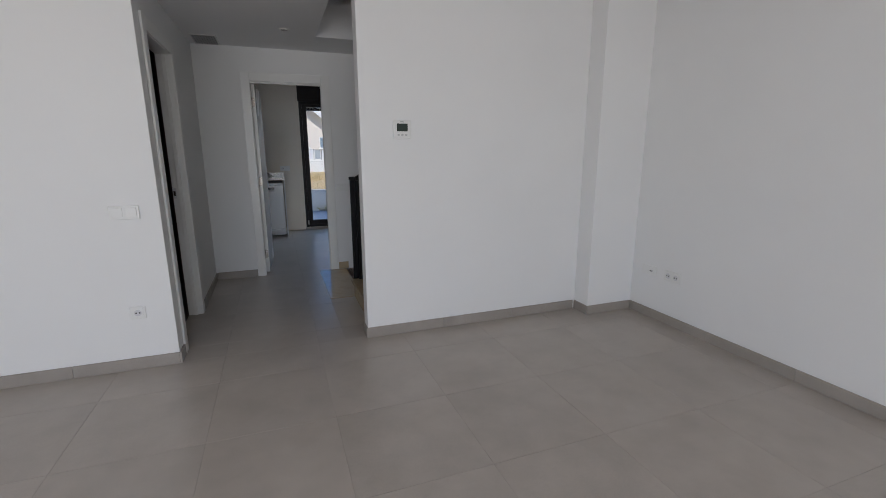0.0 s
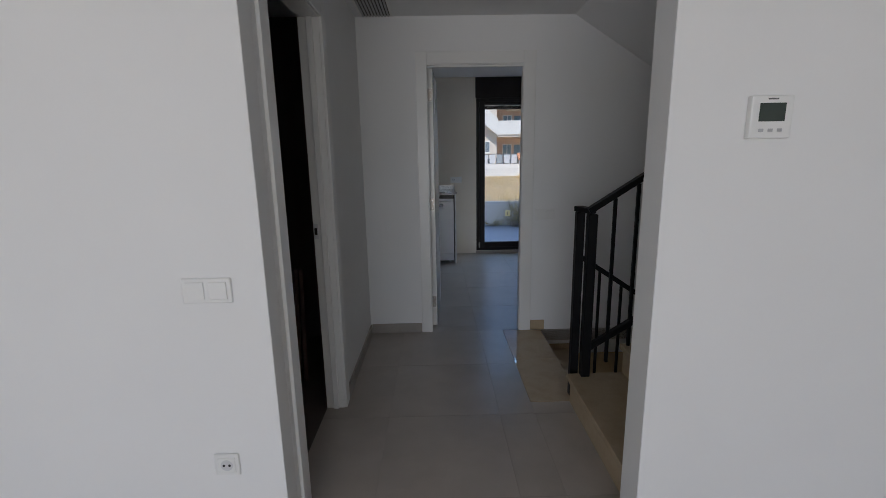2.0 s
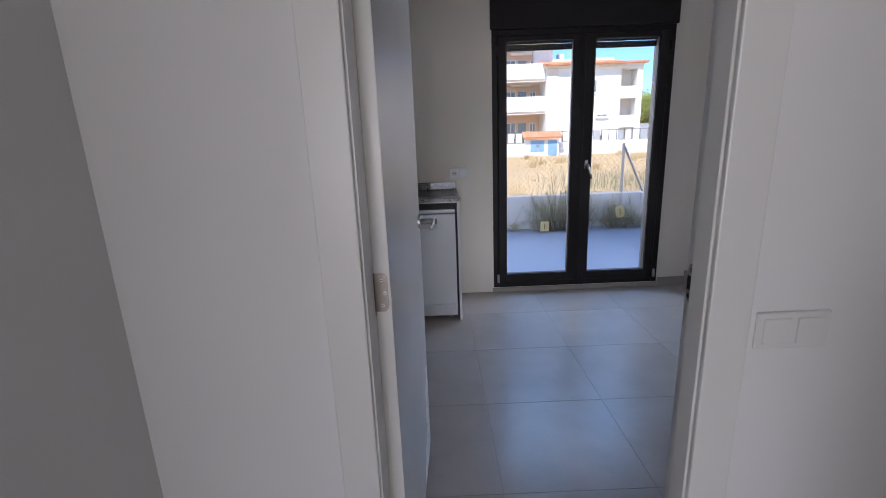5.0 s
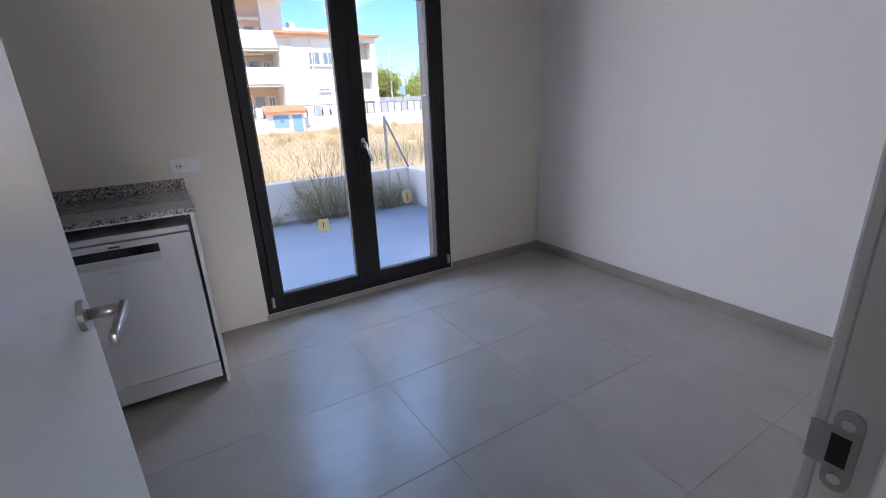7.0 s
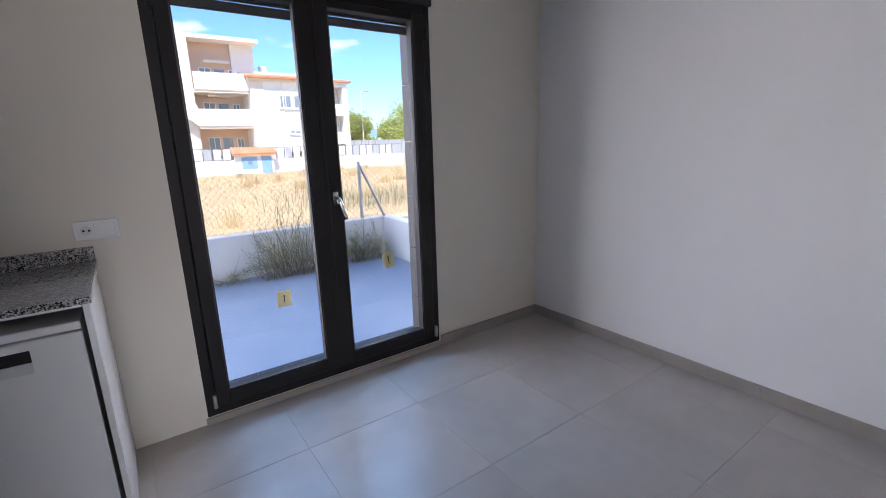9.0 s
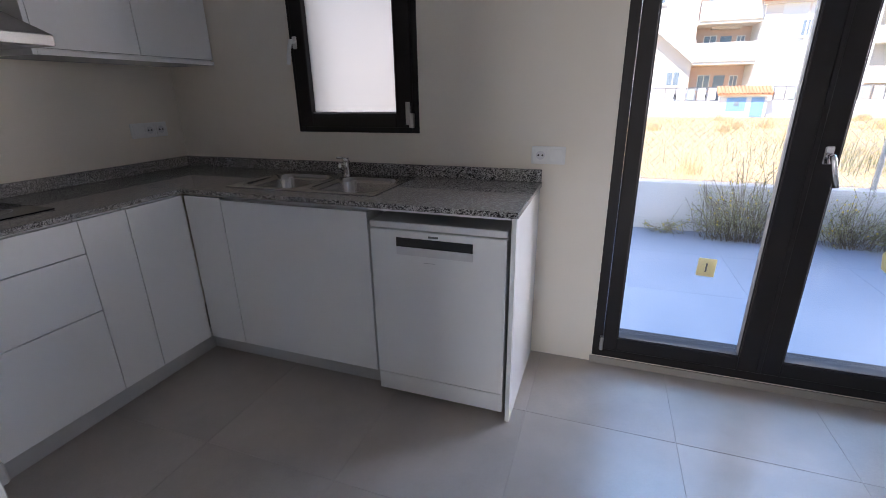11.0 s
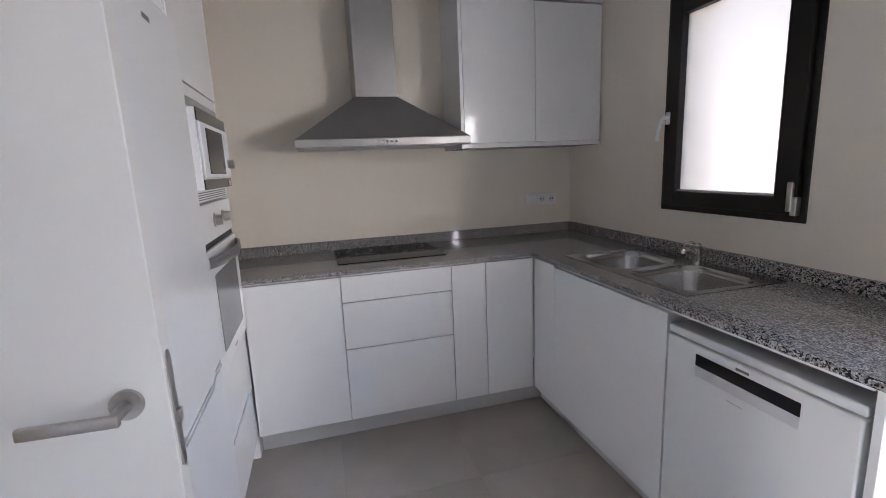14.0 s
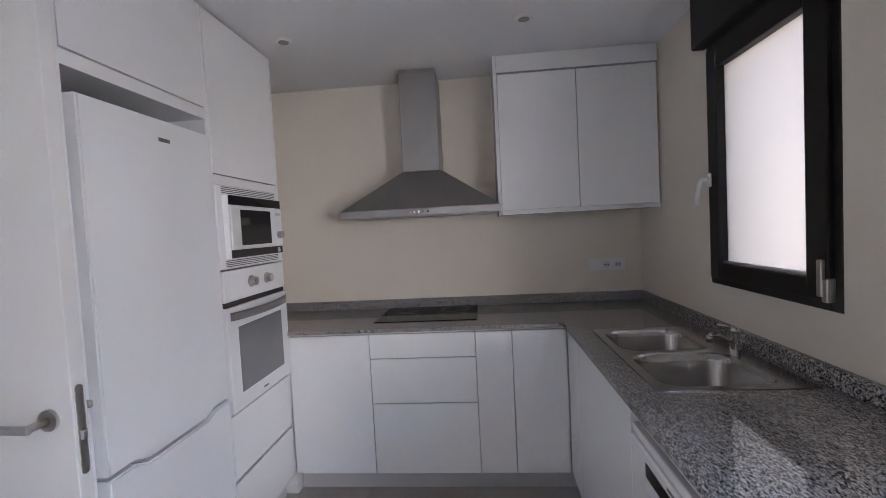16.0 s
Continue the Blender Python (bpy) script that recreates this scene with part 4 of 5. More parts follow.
on = thing("oven", 0.845, TY, 0.7, "white built-in oven with grey glass door and two knobs", "oven")
boxpart("control_panel", (0.562, 1.124, TY - 0.05, TY + 0.010, 1.180, 1.315), APPLIANCE, on, 0.003)
for kx in (0.755, 0.905):
    bm = bmesh.new()
    cyl(bm, (kx, TY + 0.010, 1.25), (kx, TY + 0.016, 1.25), 0.027, n=28)
    cyl(bm, (kx, TY + 0.016, 1.25), (kx, TY + 0.040, 1.25), 0.021, 0.019, 28)
    part("knob", bm, NICKEL, on, "satin metal oven knob")
# slit filled with a near-black strip, its shade put in as colour
boxpart("gap", (0.566, 1.120, TY - 0.05, TY + 0.004, 1.158, 1.179), SHADOWGAP, on)
od = boxpart("door", (0.562, 1.124, TY - 0.05, TY + 0.016, 0.702, 1.157), APPLIANCE, on, 0.004, "", 2)
boxpart("window", (0.640, 1.050, TY + 0.0162, TY + 0.0185, 0.775, 1.065), OVENGLASS, od, 0.002, "grey reflective glass window")
boxpart("brand_bar", (0.82, 0.865, TY + 0.0162, TY + 0.018, 0.728, 0.735), PRINT, od)
bm = bmesh.new()
n = 16
hp = [(0.575 + 0.535 * k / n, TY + 0.020 + 0.045 * math.sin(math.pi * k / n) ** 0.6, 1.118) for k in range(n + 1)]
for (x_a, y_a, z_a), (x_b, y_b, z_b) in zip(hp, hp[1:]):
    vs = [bm.verts.new(p) for p in ((x_a, y_a, z_a - 0.017), (x_b, y_b, z_b - 0.017), (x_b, y_b, z_b + 0.017), (x_a, y_a, z_a + 0.017), (x_a, y_a - 0.012, z_a - 0.017), (x_b, y_b - 0.012, z_b - 0.017), (x_b, y_b - 0.012, z_b + 0.017), (x_a, y_a - 0.012, z_a + 0.017))]
    for f in ((0, 1, 2, 3), (7, 6, 5, 4), (3, 2, 6, 7), (4, 5, 1, 0)):
        bm.faces.new([vs[i] for i in f])
bmesh.ops.remove_doubles(bm, verts=bm.verts[:], dist=0.0005)
part("handle", bm, DARKPL, od, "curved grey oven handle", True)

fc = thing("fridge_cabinet", 1.46, -2.4, 0, "gloss white housing round the fridge with top door", "cabinet")
boxpart("side_panel", (FRX1 + 0.004, FRX1 + 0.024, KY0 + 0.05, TY, 0, CK - 0.005), GLOSS, fc, 0.001)
boxpart("shelf_edge", (1.147, FRX1 + 0.003, KY0 + 0.05, TY - 0.003, 1.942, 1.985), GLOSS, fc)
front("door", (1.150, FRX1, TY - 0.02, TY, 1.990, CK - 0.008), fc)
boxpart("body", (1.147, FRX1 + 0.003, KY0 + 0.05, TY - 0.022, 1.986, CK - 0.008), CARCASS, fc)
boxpart("top_cover", (FRX1 + 0.03, DX0 - 0.09, KY0 + 0.05, KY0 + 0.12, 0, CK - 0.02), CARCASS, fc)
fr = thing("fridge", 1.46, -2.4, 0, "tall white two-door fridge freezer in its housing", "fridge")
A, B = 1.168, 1.768
YFR = TY + 0.028
boxpart("body", (A + 0.003, B - 0.003, KY0 + 0.08, YFR - 0.07, 0.03, 1.865), APPLIANCE, fr, 0.003)


def curved_door(z_lo, z_hi, wave_low):
    """A fridge door whose edge swings up to a grip in the middle."""
    n = 24
    edge = []
    for k in range(n + 1):
        u = k / n
        s = 0.5 - 0.5 * math.cos(min(1, max(0, (u - 0.16) / 0.10)) * math.pi)
        e = 0.5 - 0.5 * math.cos(min(1, max(0, (0.84 - u) / 0.10)) * math.pi)
        edge.append((A + (B - A) * u, -0.022 * min(s, e)))
    if wave_low:
        pts = [(A, z_hi), (B, z_hi)] + [(x, z_lo + d) for x, d in reversed(edge)]
    else:
        pts = [(B, z_lo), (A, z_lo)] + [(x, z_hi + d) for x, d in edge]
    bm = bmesh.new()
    prism(bm, pts, 1, YFR - 0.066, YFR)
    sharp = [e for e in bm.edges if abs(e.verts[0].co.y - YFR) < 1e-5 and abs(e.verts[1].co.y - YFR) < 1e-5]
    bmesh.ops.bevel(bm, geom=sharp, offset=0.006, segments=2, affect="EDGES")
    return bm


part("upper_door", curved_door(0.800, 1.868, True), APPLIANCE, fr)
part("lower_door", curved_door(0.06, 0.788, False), APPLIANCE, fr)
boxpart("grip_shadow", (A + 0.01, B - 0.01, YFR - 0.06, YFR - 0.03, 0.74, 0.83), GREYPL, fr)
boxpart("brand_bar", (1.412, 1.466, YFR - 0.001, YFR + 0.0008, 1.792, 1.805), PRINT, fr)
boxpart("kick_plate", (A + 0.01, B - 0.01, YFR - 0.09, YFR - 0.075, 0.0, 0.055), GREYPL, fr)


# ---- sockets, switches, thermostat, spots, grille ----
def plate(kind, x, y, z, normal, cells, label, cat, group=""):
    """A wall plate with square inserts; normal is the side that it faces: 'x' (towards -x), 'X', 'y' (towards -y)."""
    t = thing(kind, x, y, z, label, cat, group)
    w = 0.071 * len(cells) + 0.014

    def put(name, u0, u1, d0, d1, v0, v1, mat, parent, bev, lab=""):
        if normal == "y":
            return boxpart(name, (x + u0, x + u1, y - d1, y - d0, z + v0, z + v1), mat, parent, bev, lab)
        if normal == "x":
            return boxpart(name, (x - d1, x - d0, y + u0, y + u1, z + v0, z + v1), mat, parent, bev, lab)
        return boxpart(name, (x + d0, x + d1, y + u0, y + u1, z + v0, z + v1), mat, parent, bev, lab)

    def at(u, d, v):
        return {"y": (x + u, y - d, z + v), "x": (x - d, y + u, z + v), "X": (x + d, y + u, z + v)}[normal]

    fr_ = put("frame", -w / 2, w / 2, 0, 0.008, -0.041, 0.041, PLASTIC, t, 0.003)
    for i, c in enumerate(cells):
        u = -w / 2 + 0.0425 + i * 0.071
        put("insert", u - 0.029, u + 0.029, 0.0078, 0.0115 if c == "s" else 0.010, -0.029, 0.029, PLASTIC, t, 0.002)
        if c == "o":
            cylpart("socket_well", at(u, 0.0095, 0), at(u, 0.0105, 0), 0.0205, LIGHTPL, t, n=24)
            for du in (-0.0095, 0.0095):
                cylpart("pin_hole", at(u + du, 0.0103, 0), at(u + du, 0.0112, 0), 0.0048, SHADOWGAP, t, n=10)
        if c == "t":
            cylpart("aerial_jack", at(u, 0.0095, 0), at(u, 0.018, 0), 0.008, GREYPL, t, n=14)
            cylpart("aerial_jack", at(u + 0.014, 0.0095, 0), at(u + 0.014, 0.014, 0), 0.006, SHADOWGAP, t, n=14)
    return t


plate("light_switch", 1.186, LY, 0.992, "y", "ss", "white double light switch on the living room wall", "light switch")
plate("socket", 1.178, LY, 0.370, "y", "o", "white single socket low on the wall", "socket")
plate("light_switch", 2.748, HY, 0.940, "y", "ss", "white double light switch beside the kitchen door", "light switch")
plate("socket", 2.200, 0.0, 1.057, "y", "os", "white socket and switch plate beside the worktop", "socket")
plate("socket", KX0, -0.222, 1.162, "X", "oos"[::-1], "white double socket with switch on the cream wall", "socket")
plate("media_socket", LX1, -5.325, 0.390, "x", "ts", "white aerial and data outlet low on the wall", "socket")
plate("socket", LX1, -5.555, 0.390, "x", "oo", "white double socket low on the wall", "socket")
th = thing("thermostat", 2.876, LR, 1.487, "white wall thermostat with a small dark screen", "thermostat")
boxpart("case", (2.815, 2.937, LR - 0.022, LR, 1.427, 1.547), PLASTIC, th, 0.004, "", 2)
boxpart("screen", (2.838, 2.914, LR - 0.0235, LR - 0.0215, 1.475, 1.526), LCD, th, 0.001, "dark greenish display")
for k in range(3):
    boxpart("button", (2.841 + k * 0.027, 2.856 + k * 0.027, LR - 0.0235, LR - 0.0215, 1.446, 1.455), GREYPL, th, 0.001)
boxpart("brand_bar", (2.860, 2.890, LR - 0.0228, LR - 0.0215, 1.535, 1.539), PRINT, th)


def spotlight(x, y, z):
    s = thing("spotlight", x, y, z, "small round recessed ceiling spotlight, switched off", "spotlight", "ceiling spots")
    bm = bmesh.new()
    cyl(bm, (x, y, z - 0.006), (x, y, z + 0.0), 0.038, 0.045, 32)
    part("ring", bm, TRIM, s)
    cylpart("lens", (x, y, z - 0.0075), (x, y, z - 0.0055), 0.026, LAMPGLASS, s, n=28)


for x, y in ((0.72, -1.94), (0.73, -0.765), (2.15, -0.93), (2.15, -2.0), (3.7, -0.93)):
    spotlight(x, y, CK)
spotlight(2.205, -3.72, CH)
gr = thing("air_grille", 1.525, HY - 0.16, CH, "grey metal air grille with slats in the hall ceiling", "air grille")
for d in ((1.41, 1.635, HY - 0.40, HY - 0.385), (1.41, 1.635, HY - 0.025, HY - 0.01), (1.41, 1.425, HY - 0.385, HY - 0.025), (1.62, 1.635, HY - 0.385, HY - 0.025)):
    boxpart("frame", (*d, CH - 0.008, CH), TRIM, gr, 0.002)
# flat dark sheet gives the shade above the slats; no duct is modelled
boxpart("duct", (1.425, 1.62, HY - 0.385, HY - 0.025, CH - 0.0015, CH - 0.0005), SHADOWGAP, gr)
for k in range(9):
    boxpart("slat", (1.429 + k * 0.0216, 1.441 + k * 0.0216, HY - 0.385, HY - 0.025, CH - 0.010, CH - 0.002), GREYPL, gr)


# ---- stairs ----
def stair(name, x0, x1, y0, y1, z_top, label):
    s = thing(name, (x0 + x1) / 2, (y0 + y1) / 2, z_top - 0.17, label, "step")
    boxpart("riser", (x0 + 0.025, x0 + 0.045, y0, y1, z_top - 0.175, z_top - 0.03), MARBLE, s)
    boxpart("tread", (x0, x1 + 0.03, y0, y1, z_top - 0.03, z_top), MARBLE, s, 0.004, "", 2)
    boxpart("core", (x0 + 0.046, x1 + 0.02, y0 + 0.015, y1 - 0.001, z_top - 0.30, z_top - 0.031), PAINT, s)


GO, RISE = 0.292, 0.175
for i in range(7):
    stair("stair_step", 2.63 + GO * i, 2.63 + GO * (i + 1), SY0 + 0.002, -3.985, RISE * (i + 1), "cream polished marble stair step going up")
boxes("landing", [(2.63 + GO * 7, SX1, SY0, HY, RISE * 7, RISE * 8)], MARBLE, "cream marble half landing", "landing")
for i in range(6):
    x0 = 2.722 + 0.275 * i
    s = thing("stair_step_down", x0 + 0.14, -3.4, -0.36 - RISE * i, "cream marble stair step going down", "step")
    boxpart("tread", (x0 - 0.015, x0 + 0.275, -3.90, HY - 0.001, -RISE - 0.03 - RISE * i, -RISE - RISE * i), MARBLE, s, 0.003)
    boxpart("riser", (x0 + 0.0, x0 + 0.018, -3.90, HY - 0.001, -RISE - RISE * i, -0.031 - RISE * i), MARBLE, s)
boxes("stair_floor", [(2.55, SX1, SY0 - 0.13, HY, -1.6, -1.5)], MARBLE, "lower stair floor", "floor")
boxes("stair_divider", [(2.76, 4.6, -3.984, -3.905, -1.5, 0.0)], PAINT, "white wall under the stair railing", "wall")
brd = thing("marble_border", 2.6, -3.4, -0.03, "cream polished marble edge along the stairwell", "stone edge")
boxpart("slab", (2.432, 2.735, -3.44, HY - 0.016, -0.03, 0.002), MARBLE, brd, 0.0012)
boxpart("slab", (2.432, 2.735, -3.982, -3.441, -0.03, 0.002), MARBLE, brd, 0.0012)
boxes("skirting_stair", [(2.655, 2.765, HY - 0.012, HY, 0.003, 0.080), (2.765, 3.01, HY - 0.012, HY, -RISE, -RISE + 0.045)], MARBLE, "cream marble skirting by the stairs", "skirting")

ru = thing("stair_railing", 2.715, -4.01, RISE, "black steel railing of the rising stair flight", "railing")
UY, DY, SL = -4.012, -3.915, 0.63


def bar(name, a, b, w, d, parent):
    """A square bar between two points."""
    a, b = Vector(a), Vector(b)
    v = b - a
    bm = bmesh.new()
    m = Matrix.Translation((a + b) / 2) @ v.to_track_quat("X", "Z").to_matrix().to_4x4() @ Matrix.Diagonal((v.length, w, d, 1))
    bmesh.ops.create_cube(bm, size=1.0, matrix=m)
    bmesh.ops.bevel(bm, geom=bm.edges[:], offset=min(w, d) * 0.12, segments=1, affect="EDGES")
    return part(name, bm, RAILBLACK, parent)


PX = 2.722
boxpart("post", (PX - 0.024, PX + 0.024, UY - 0.024, UY + 0.024, RISE + 0.001, 1.085), RAILBLACK, ru, 0.004)
bar("handrail", (PX - 0.02, UY, 1.100), (4.6, UY, 1.100 + (4.6 - PX + 0.02) * SL), 0.05, 0.030, ru)
bar("lower_rail", (PX, UY, 0.335), (4.6, UY, 0.335 + (4.6 - PX) * SL), 0.034, 0.034, ru)
for k in range(1, 17):
    x = PX + 0.117 * k
    bar("baluster", (x, UY, 0.31 + (x - PX) * SL - (0.13 if k < 3 else 0.0)), (x, UY, 1.09 + (x - PX) * SL), 0.017, 0.017, ru)
rd = thing("stair_railing", 2.69, DY, 0.0, "black steel railing of the descending stair flight", "railing")
boxpart("post", (2.668, 2.712, DY - 0.022, DY + 0.022, 0.004, 1.085), RAILBLACK, rd, 0.004)
bar("cap_rail", (2.685, DY + 0.03, 1.100), (PX, UY, 1.100), 0.05, 0.028, rd)
bar("handrail", (2.712, DY, 0.83), (4.4, DY, 0.83 - (4.4 - 2.712) * 0.67), 0.028, 0.026, rd)
for k in range(1, 13):
    x = 2.69 + 0.125 * k
    bar("baluster", (x, DY, max(-1.4, -0.02 - (x - 2.72) * SL)), (x, DY, 0.84 - (x - 2.712) * 0.67), 0.014, 0.014, rd)


# ---- washroom things ----
wc = thing("toilet", 0.32, -3.36, 0, "white ceramic close-coupled toilet with the lid down", "toilet")
TYC = -3.36
boxpart("tank", (-0.125, 0.045, TYC - 0.185, TYC + 0.185, 0.40, 0.765), CERAMIC, wc, 0.025, "", 4)
boxpart("tank_lid", (-0.128, 0.055, TYC - 0.195, TYC + 0.195, 0.767, 0.80), CERAMIC, wc, 0.012, "", 3)


def oval(cx, cy, z, a, b, n=32):
    return [(cx + a * math.cos(2 * math.pi * k / n) - (0.04 * a if math.cos(2 * math.pi * k / n) < 0 else 0), cy + b * math.sin(2 * math.pi * k / n), z) for k in range(n)]


def loft(bm, rings):
    vs = [[bm.verts.new(p) for p in r] for r in rings]
    for a_, b_ in zip(vs, vs[1:]):
        for k in range(len(a_)):
            bm.faces.new((a_[k], a_[(k + 1) % len(a_)], b_[(k + 1) % len(a_)], b_[k]))
    bm.faces.new(list(reversed(vs[0])))
    bm.faces.new(vs[-1])


bm = bmesh.new()
loft(bm, [oval(0.075 + 0.19, TYC, 0.0, 0.25, 0.125), oval(0.075 + 0.19, TYC, 0.02, 0.25, 0.125), oval(0.075 + 0.18, TYC, 0.16, 0.22, 0.11), oval(0.075 + 0.19, TYC, 0.25, 0.24, 0.13), oval(0.075 + 0.22, TYC, 0.34, 0.285, 0.175), oval(0.075 + 0.22, TYC, 0.395, 0.295, 0.18)])
part("bowl", bm, CERAMIC, wc, "", True)
bm = bmesh.new()
loft(bm, [oval(0.075 + 0.215, TYC, 0.398, 0.295, 0.182), oval(0.075 + 0.215, TYC, 0.412, 0.30, 0.186), oval(0.075 + 0.215, TYC, 0.432, 0.295, 0.182), oval(0.075 + 0.215, TYC, 0.440, 0.26, 0.15)])
part("lid", bm, PLASTIC, wc, "closed white toilet lid", True)
bm = bmesh.new()
box(bm, -0.12, 0.12, TYC - 0.09, TYC + 0.09, 0.30, 0.399, 0.03, 2)
part("neck", bm, CERAMIC, wc)
for i, (dx, lean) in enumerate(((0.0, 0.10), (0.035, 0.13), (0.07, 0.09))):
    pl = thing("plank", 0.98 + dx, -3.69, 0, "reddish wooden board leaning against the washroom wall", "plank", "boards leaning in the washroom")
    bm = bmesh.new()
    m = Matrix.Translation((0.98 + dx, -3.67 + 0.4 * lean + 0.012 * i, 0.36)) @ Matrix.Rotation(-lean, 4, "X") @ Matrix.Rotation(0.4, 4, "Z") @ Matrix.Diagonal((0.022, 0.10, 0.71, 1))
    bmesh.ops.create_cube(bm, size=1.0, matrix=m)
    part("board", bm, PLANKWOOD, pl)


# ---- outdoors ----
bm = bmesh.new()
ys = [-30, 0.25, 2.9, 6, 12, 20, 30, 39, 46, 70, 120, 300, 1500]
xs = [-1500, -200, -60, -20, -6, 0, 6, 12, 24, 50, 100, 300, 1500]
grid = [[bm.verts.new((x, y, -0.2 - 0.62 * min(1, max(0, (y - 3) / 36)) if y > 0.2 else -0.35)) for x in xs] for y in ys]
for r0, r1 in zip(grid, grid[1:]):
    for k in range(len(xs) - 1):
        bm.faces.new((r0[k], r0[k + 1], r1[k + 1], r1[k]))
solid("ground", bm, SOIL, "dry sandy vacant lot with straw", "ground")
boxes("terrace_base", [(-2.2, 5.05, 0.3, 2.85, -0.3, -0.0585)], TERRACE_SHADE, "terrace slab", "terrace")
lw_ = thing("garden_wall", 1.5, 2.95, -0.3, "low white rendered wall round the terrace", "garden wall", kind="structure")
boxpart("wall", (-2.2, 5.2, 2.86, 3.02, -0.4, 0.445), RENDERWHITE, lw_, 0.008)
boxpart("wall", (5.05, 5.2, 0.3, 2.859, -0.4, 0.445), RENDERWHITE, lw_, 0.008)

# stone cladding in the reveal of the terrace door
rv = thing("reveal_cladding", FX1, 0.2, 0, "grey stone cladding on the terrace door reveal", "cladding", kind="structure")
for k in range(6):
    boxpart("stone_tile", (FX1 - 0.024, FX1 - 0.001, 0.155, 0.302, -0.055 + 0.36 * k, 0.300 + 0.36 * k), CLAD, rv, 0.002)
    boxpart("stone_tile", (FX0 + 0.001, FX0 + 0.024, 0.155, 0.302, -0.055 + 0.36 * k, 0.300 + 0.36 * k), CLAD, rv, 0.002)

# wire fence on the wall
fn = thing("wire_fence", 4.79, 2.94, 0.44, "galvanised chain-link fence on the low wall", "fence")
for x in (-1.2, 1.8, 4.79):
    cylpart("post", (x, 2.94, 0.40), (x, 2.94, 1.17), 0.022, GALV, fn, n=14)
cylpart("brace", (4.80, 2.93, 1.12), (5.12, 2.93, 0.43), 0.018, GALV, fn, n=12)
bm = bmesh.new()
fx0, fx1, fz0, fz1, cell = -1.2, 9.0, 0.45, 1.10, 0.075


def wire(bm, a, b, r):
    a, b = Vector(a), Vector(b)
    d = (b - a).normalized()
    s = d.cross(Vector((0, 1, 0))).normalized() * r
    f = Vector((0, r, 0))
    vs = [bm.verts.new(p + o) for p in (a, b) for o in (s + f, -s + f, -s - f, s - f)]
    for k in range(4):
        bm.faces.new((vs[k], vs[(k + 1) % 4], vs[4 + (k + 1) % 4], vs[4 + k]))


k = fx0 - (fz1 - fz0)
while k < fx1:
    for sgn in (1, -1):
        pa, pb = (k, fz0 if sgn > 0 else fz1), (k + (fz1 - fz0), fz1 if sgn > 0 else fz0)
        if pa[0] >= fx0 and pb[0] <= fx1:
            wire(bm, (pa[0], 2.93, pa[1]), (pb[0], 2.93, pb[1]), 0.0016)
    k += cell
for z in (0.47, 1.10):
    wire(bm, (fx0, 2.93, z), (fx1, 2.93, z), 0.002)
part("wire_mesh", bm, WIRE, fn, "diamond wire mesh")
boxpart("wall_stub", (5.2, 9.0, 2.88, 3.0, -0.4, 0.40), RENDERWHITE, fn)


def blades(name, count, place, height, lean, width, mat, label, seed):
    rnd = random.Random(seed)
    verts, faces = [], []
    for _ in range(count):
        x, y, z = place(rnd)
        h, a, l = height(rnd, y), rnd.uniform(0, 6.283), rnd.uniform(*lean)
        w = width * rnd.uniform(0.6, 1.3) * (1 + max(0, y - 3) * 0.09)
        dx, dy = math.cos(a), math.sin(a)
        i = len(verts)
        verts += [(x - dy * w, y + dx * w, z), (x + dy * w, y - dx * w, z), (x + dx * l * h * 0.4 - dy * w * 0.7, y + dy * l * h * 0.4 + dx * w * 0.7, z + h * 0.6),
                  (x + dx * l * h * 0.4 + dy * w * 0.7, y + dy * l * h * 0.4 - dx * w * 0.7, z + h * 0.6), (x + dx * l * h, y + dy * l * h, z + h)]
        faces += [(i, i + 1, i + 3, i + 2), (i + 2, i + 3, i + 4)]
    me = bpy.data.meshes.new(name)
    me.from_pydata(verts, [], faces)
    me.materials.append(mat)
    return tagged(new(name, me), label, "grass", "", "stuff")


def ground_z(y):
    return -0.2 - 0.62 * min(1, max(0, (y - 3) / 36))


clumps = [(random.Random(5 + i).uniform(-6, 24), 3.4 + 34 * random.Random(77 + i).random() ** 1.3) for i in range(500)]


def lot(rnd):
    if rnd.random() < 0.45:
        y = 3.2 + 35 * rnd.random() ** 1.5
        return rnd.uniform(-3 - y * 0.1, 8 + y * 0.5), y, ground_z(y) - 0.01
    cx, cy = clumps[rnd.randrange(len(clumps))]
    s = 0.22 + cy * 0.02
    x, y = rnd.gauss(cx, s), max(3.15, rnd.gauss(cy, s))
    return x, y, ground_z(y) - 0.01


def tussock(rnd):
    cx, cy = clumps[rnd.randrange(0, 500, 9)]
    x, y = rnd.gauss(cx, 0.16), max(3.2, rnd.gauss(cy, 0.16))
    return x, y, ground_z(y) - 0.01


blades("dry_grass", 42000, lot, lambda r, y: r.uniform(0.03, 0.15) * (1 + y * 0.02), (0.3, 1.6), 0.003, STRAW, "short dry straw-coloured grass on the vacant lot", 3)
blades("dry_tussocks", 9000, tussock, lambda r, y: r.uniform(0.2, 0.6), (0.2, 0.9), 0.003, STRAW, "tall dry grass tussocks on the vacant lot", 6)
blades("green_weeds", 700, lambda r: ((lambda x, y: (x, y, ground_z(y) - 0.02))(r.gauss(8.2, 1.5), 8 + abs(r.gauss(0, 3)))), lambda r, y: r.uniform(0.2, 0.6), (0.1, 0.7), 0.005, WEED, "greenish weeds among the dry grass", 4)


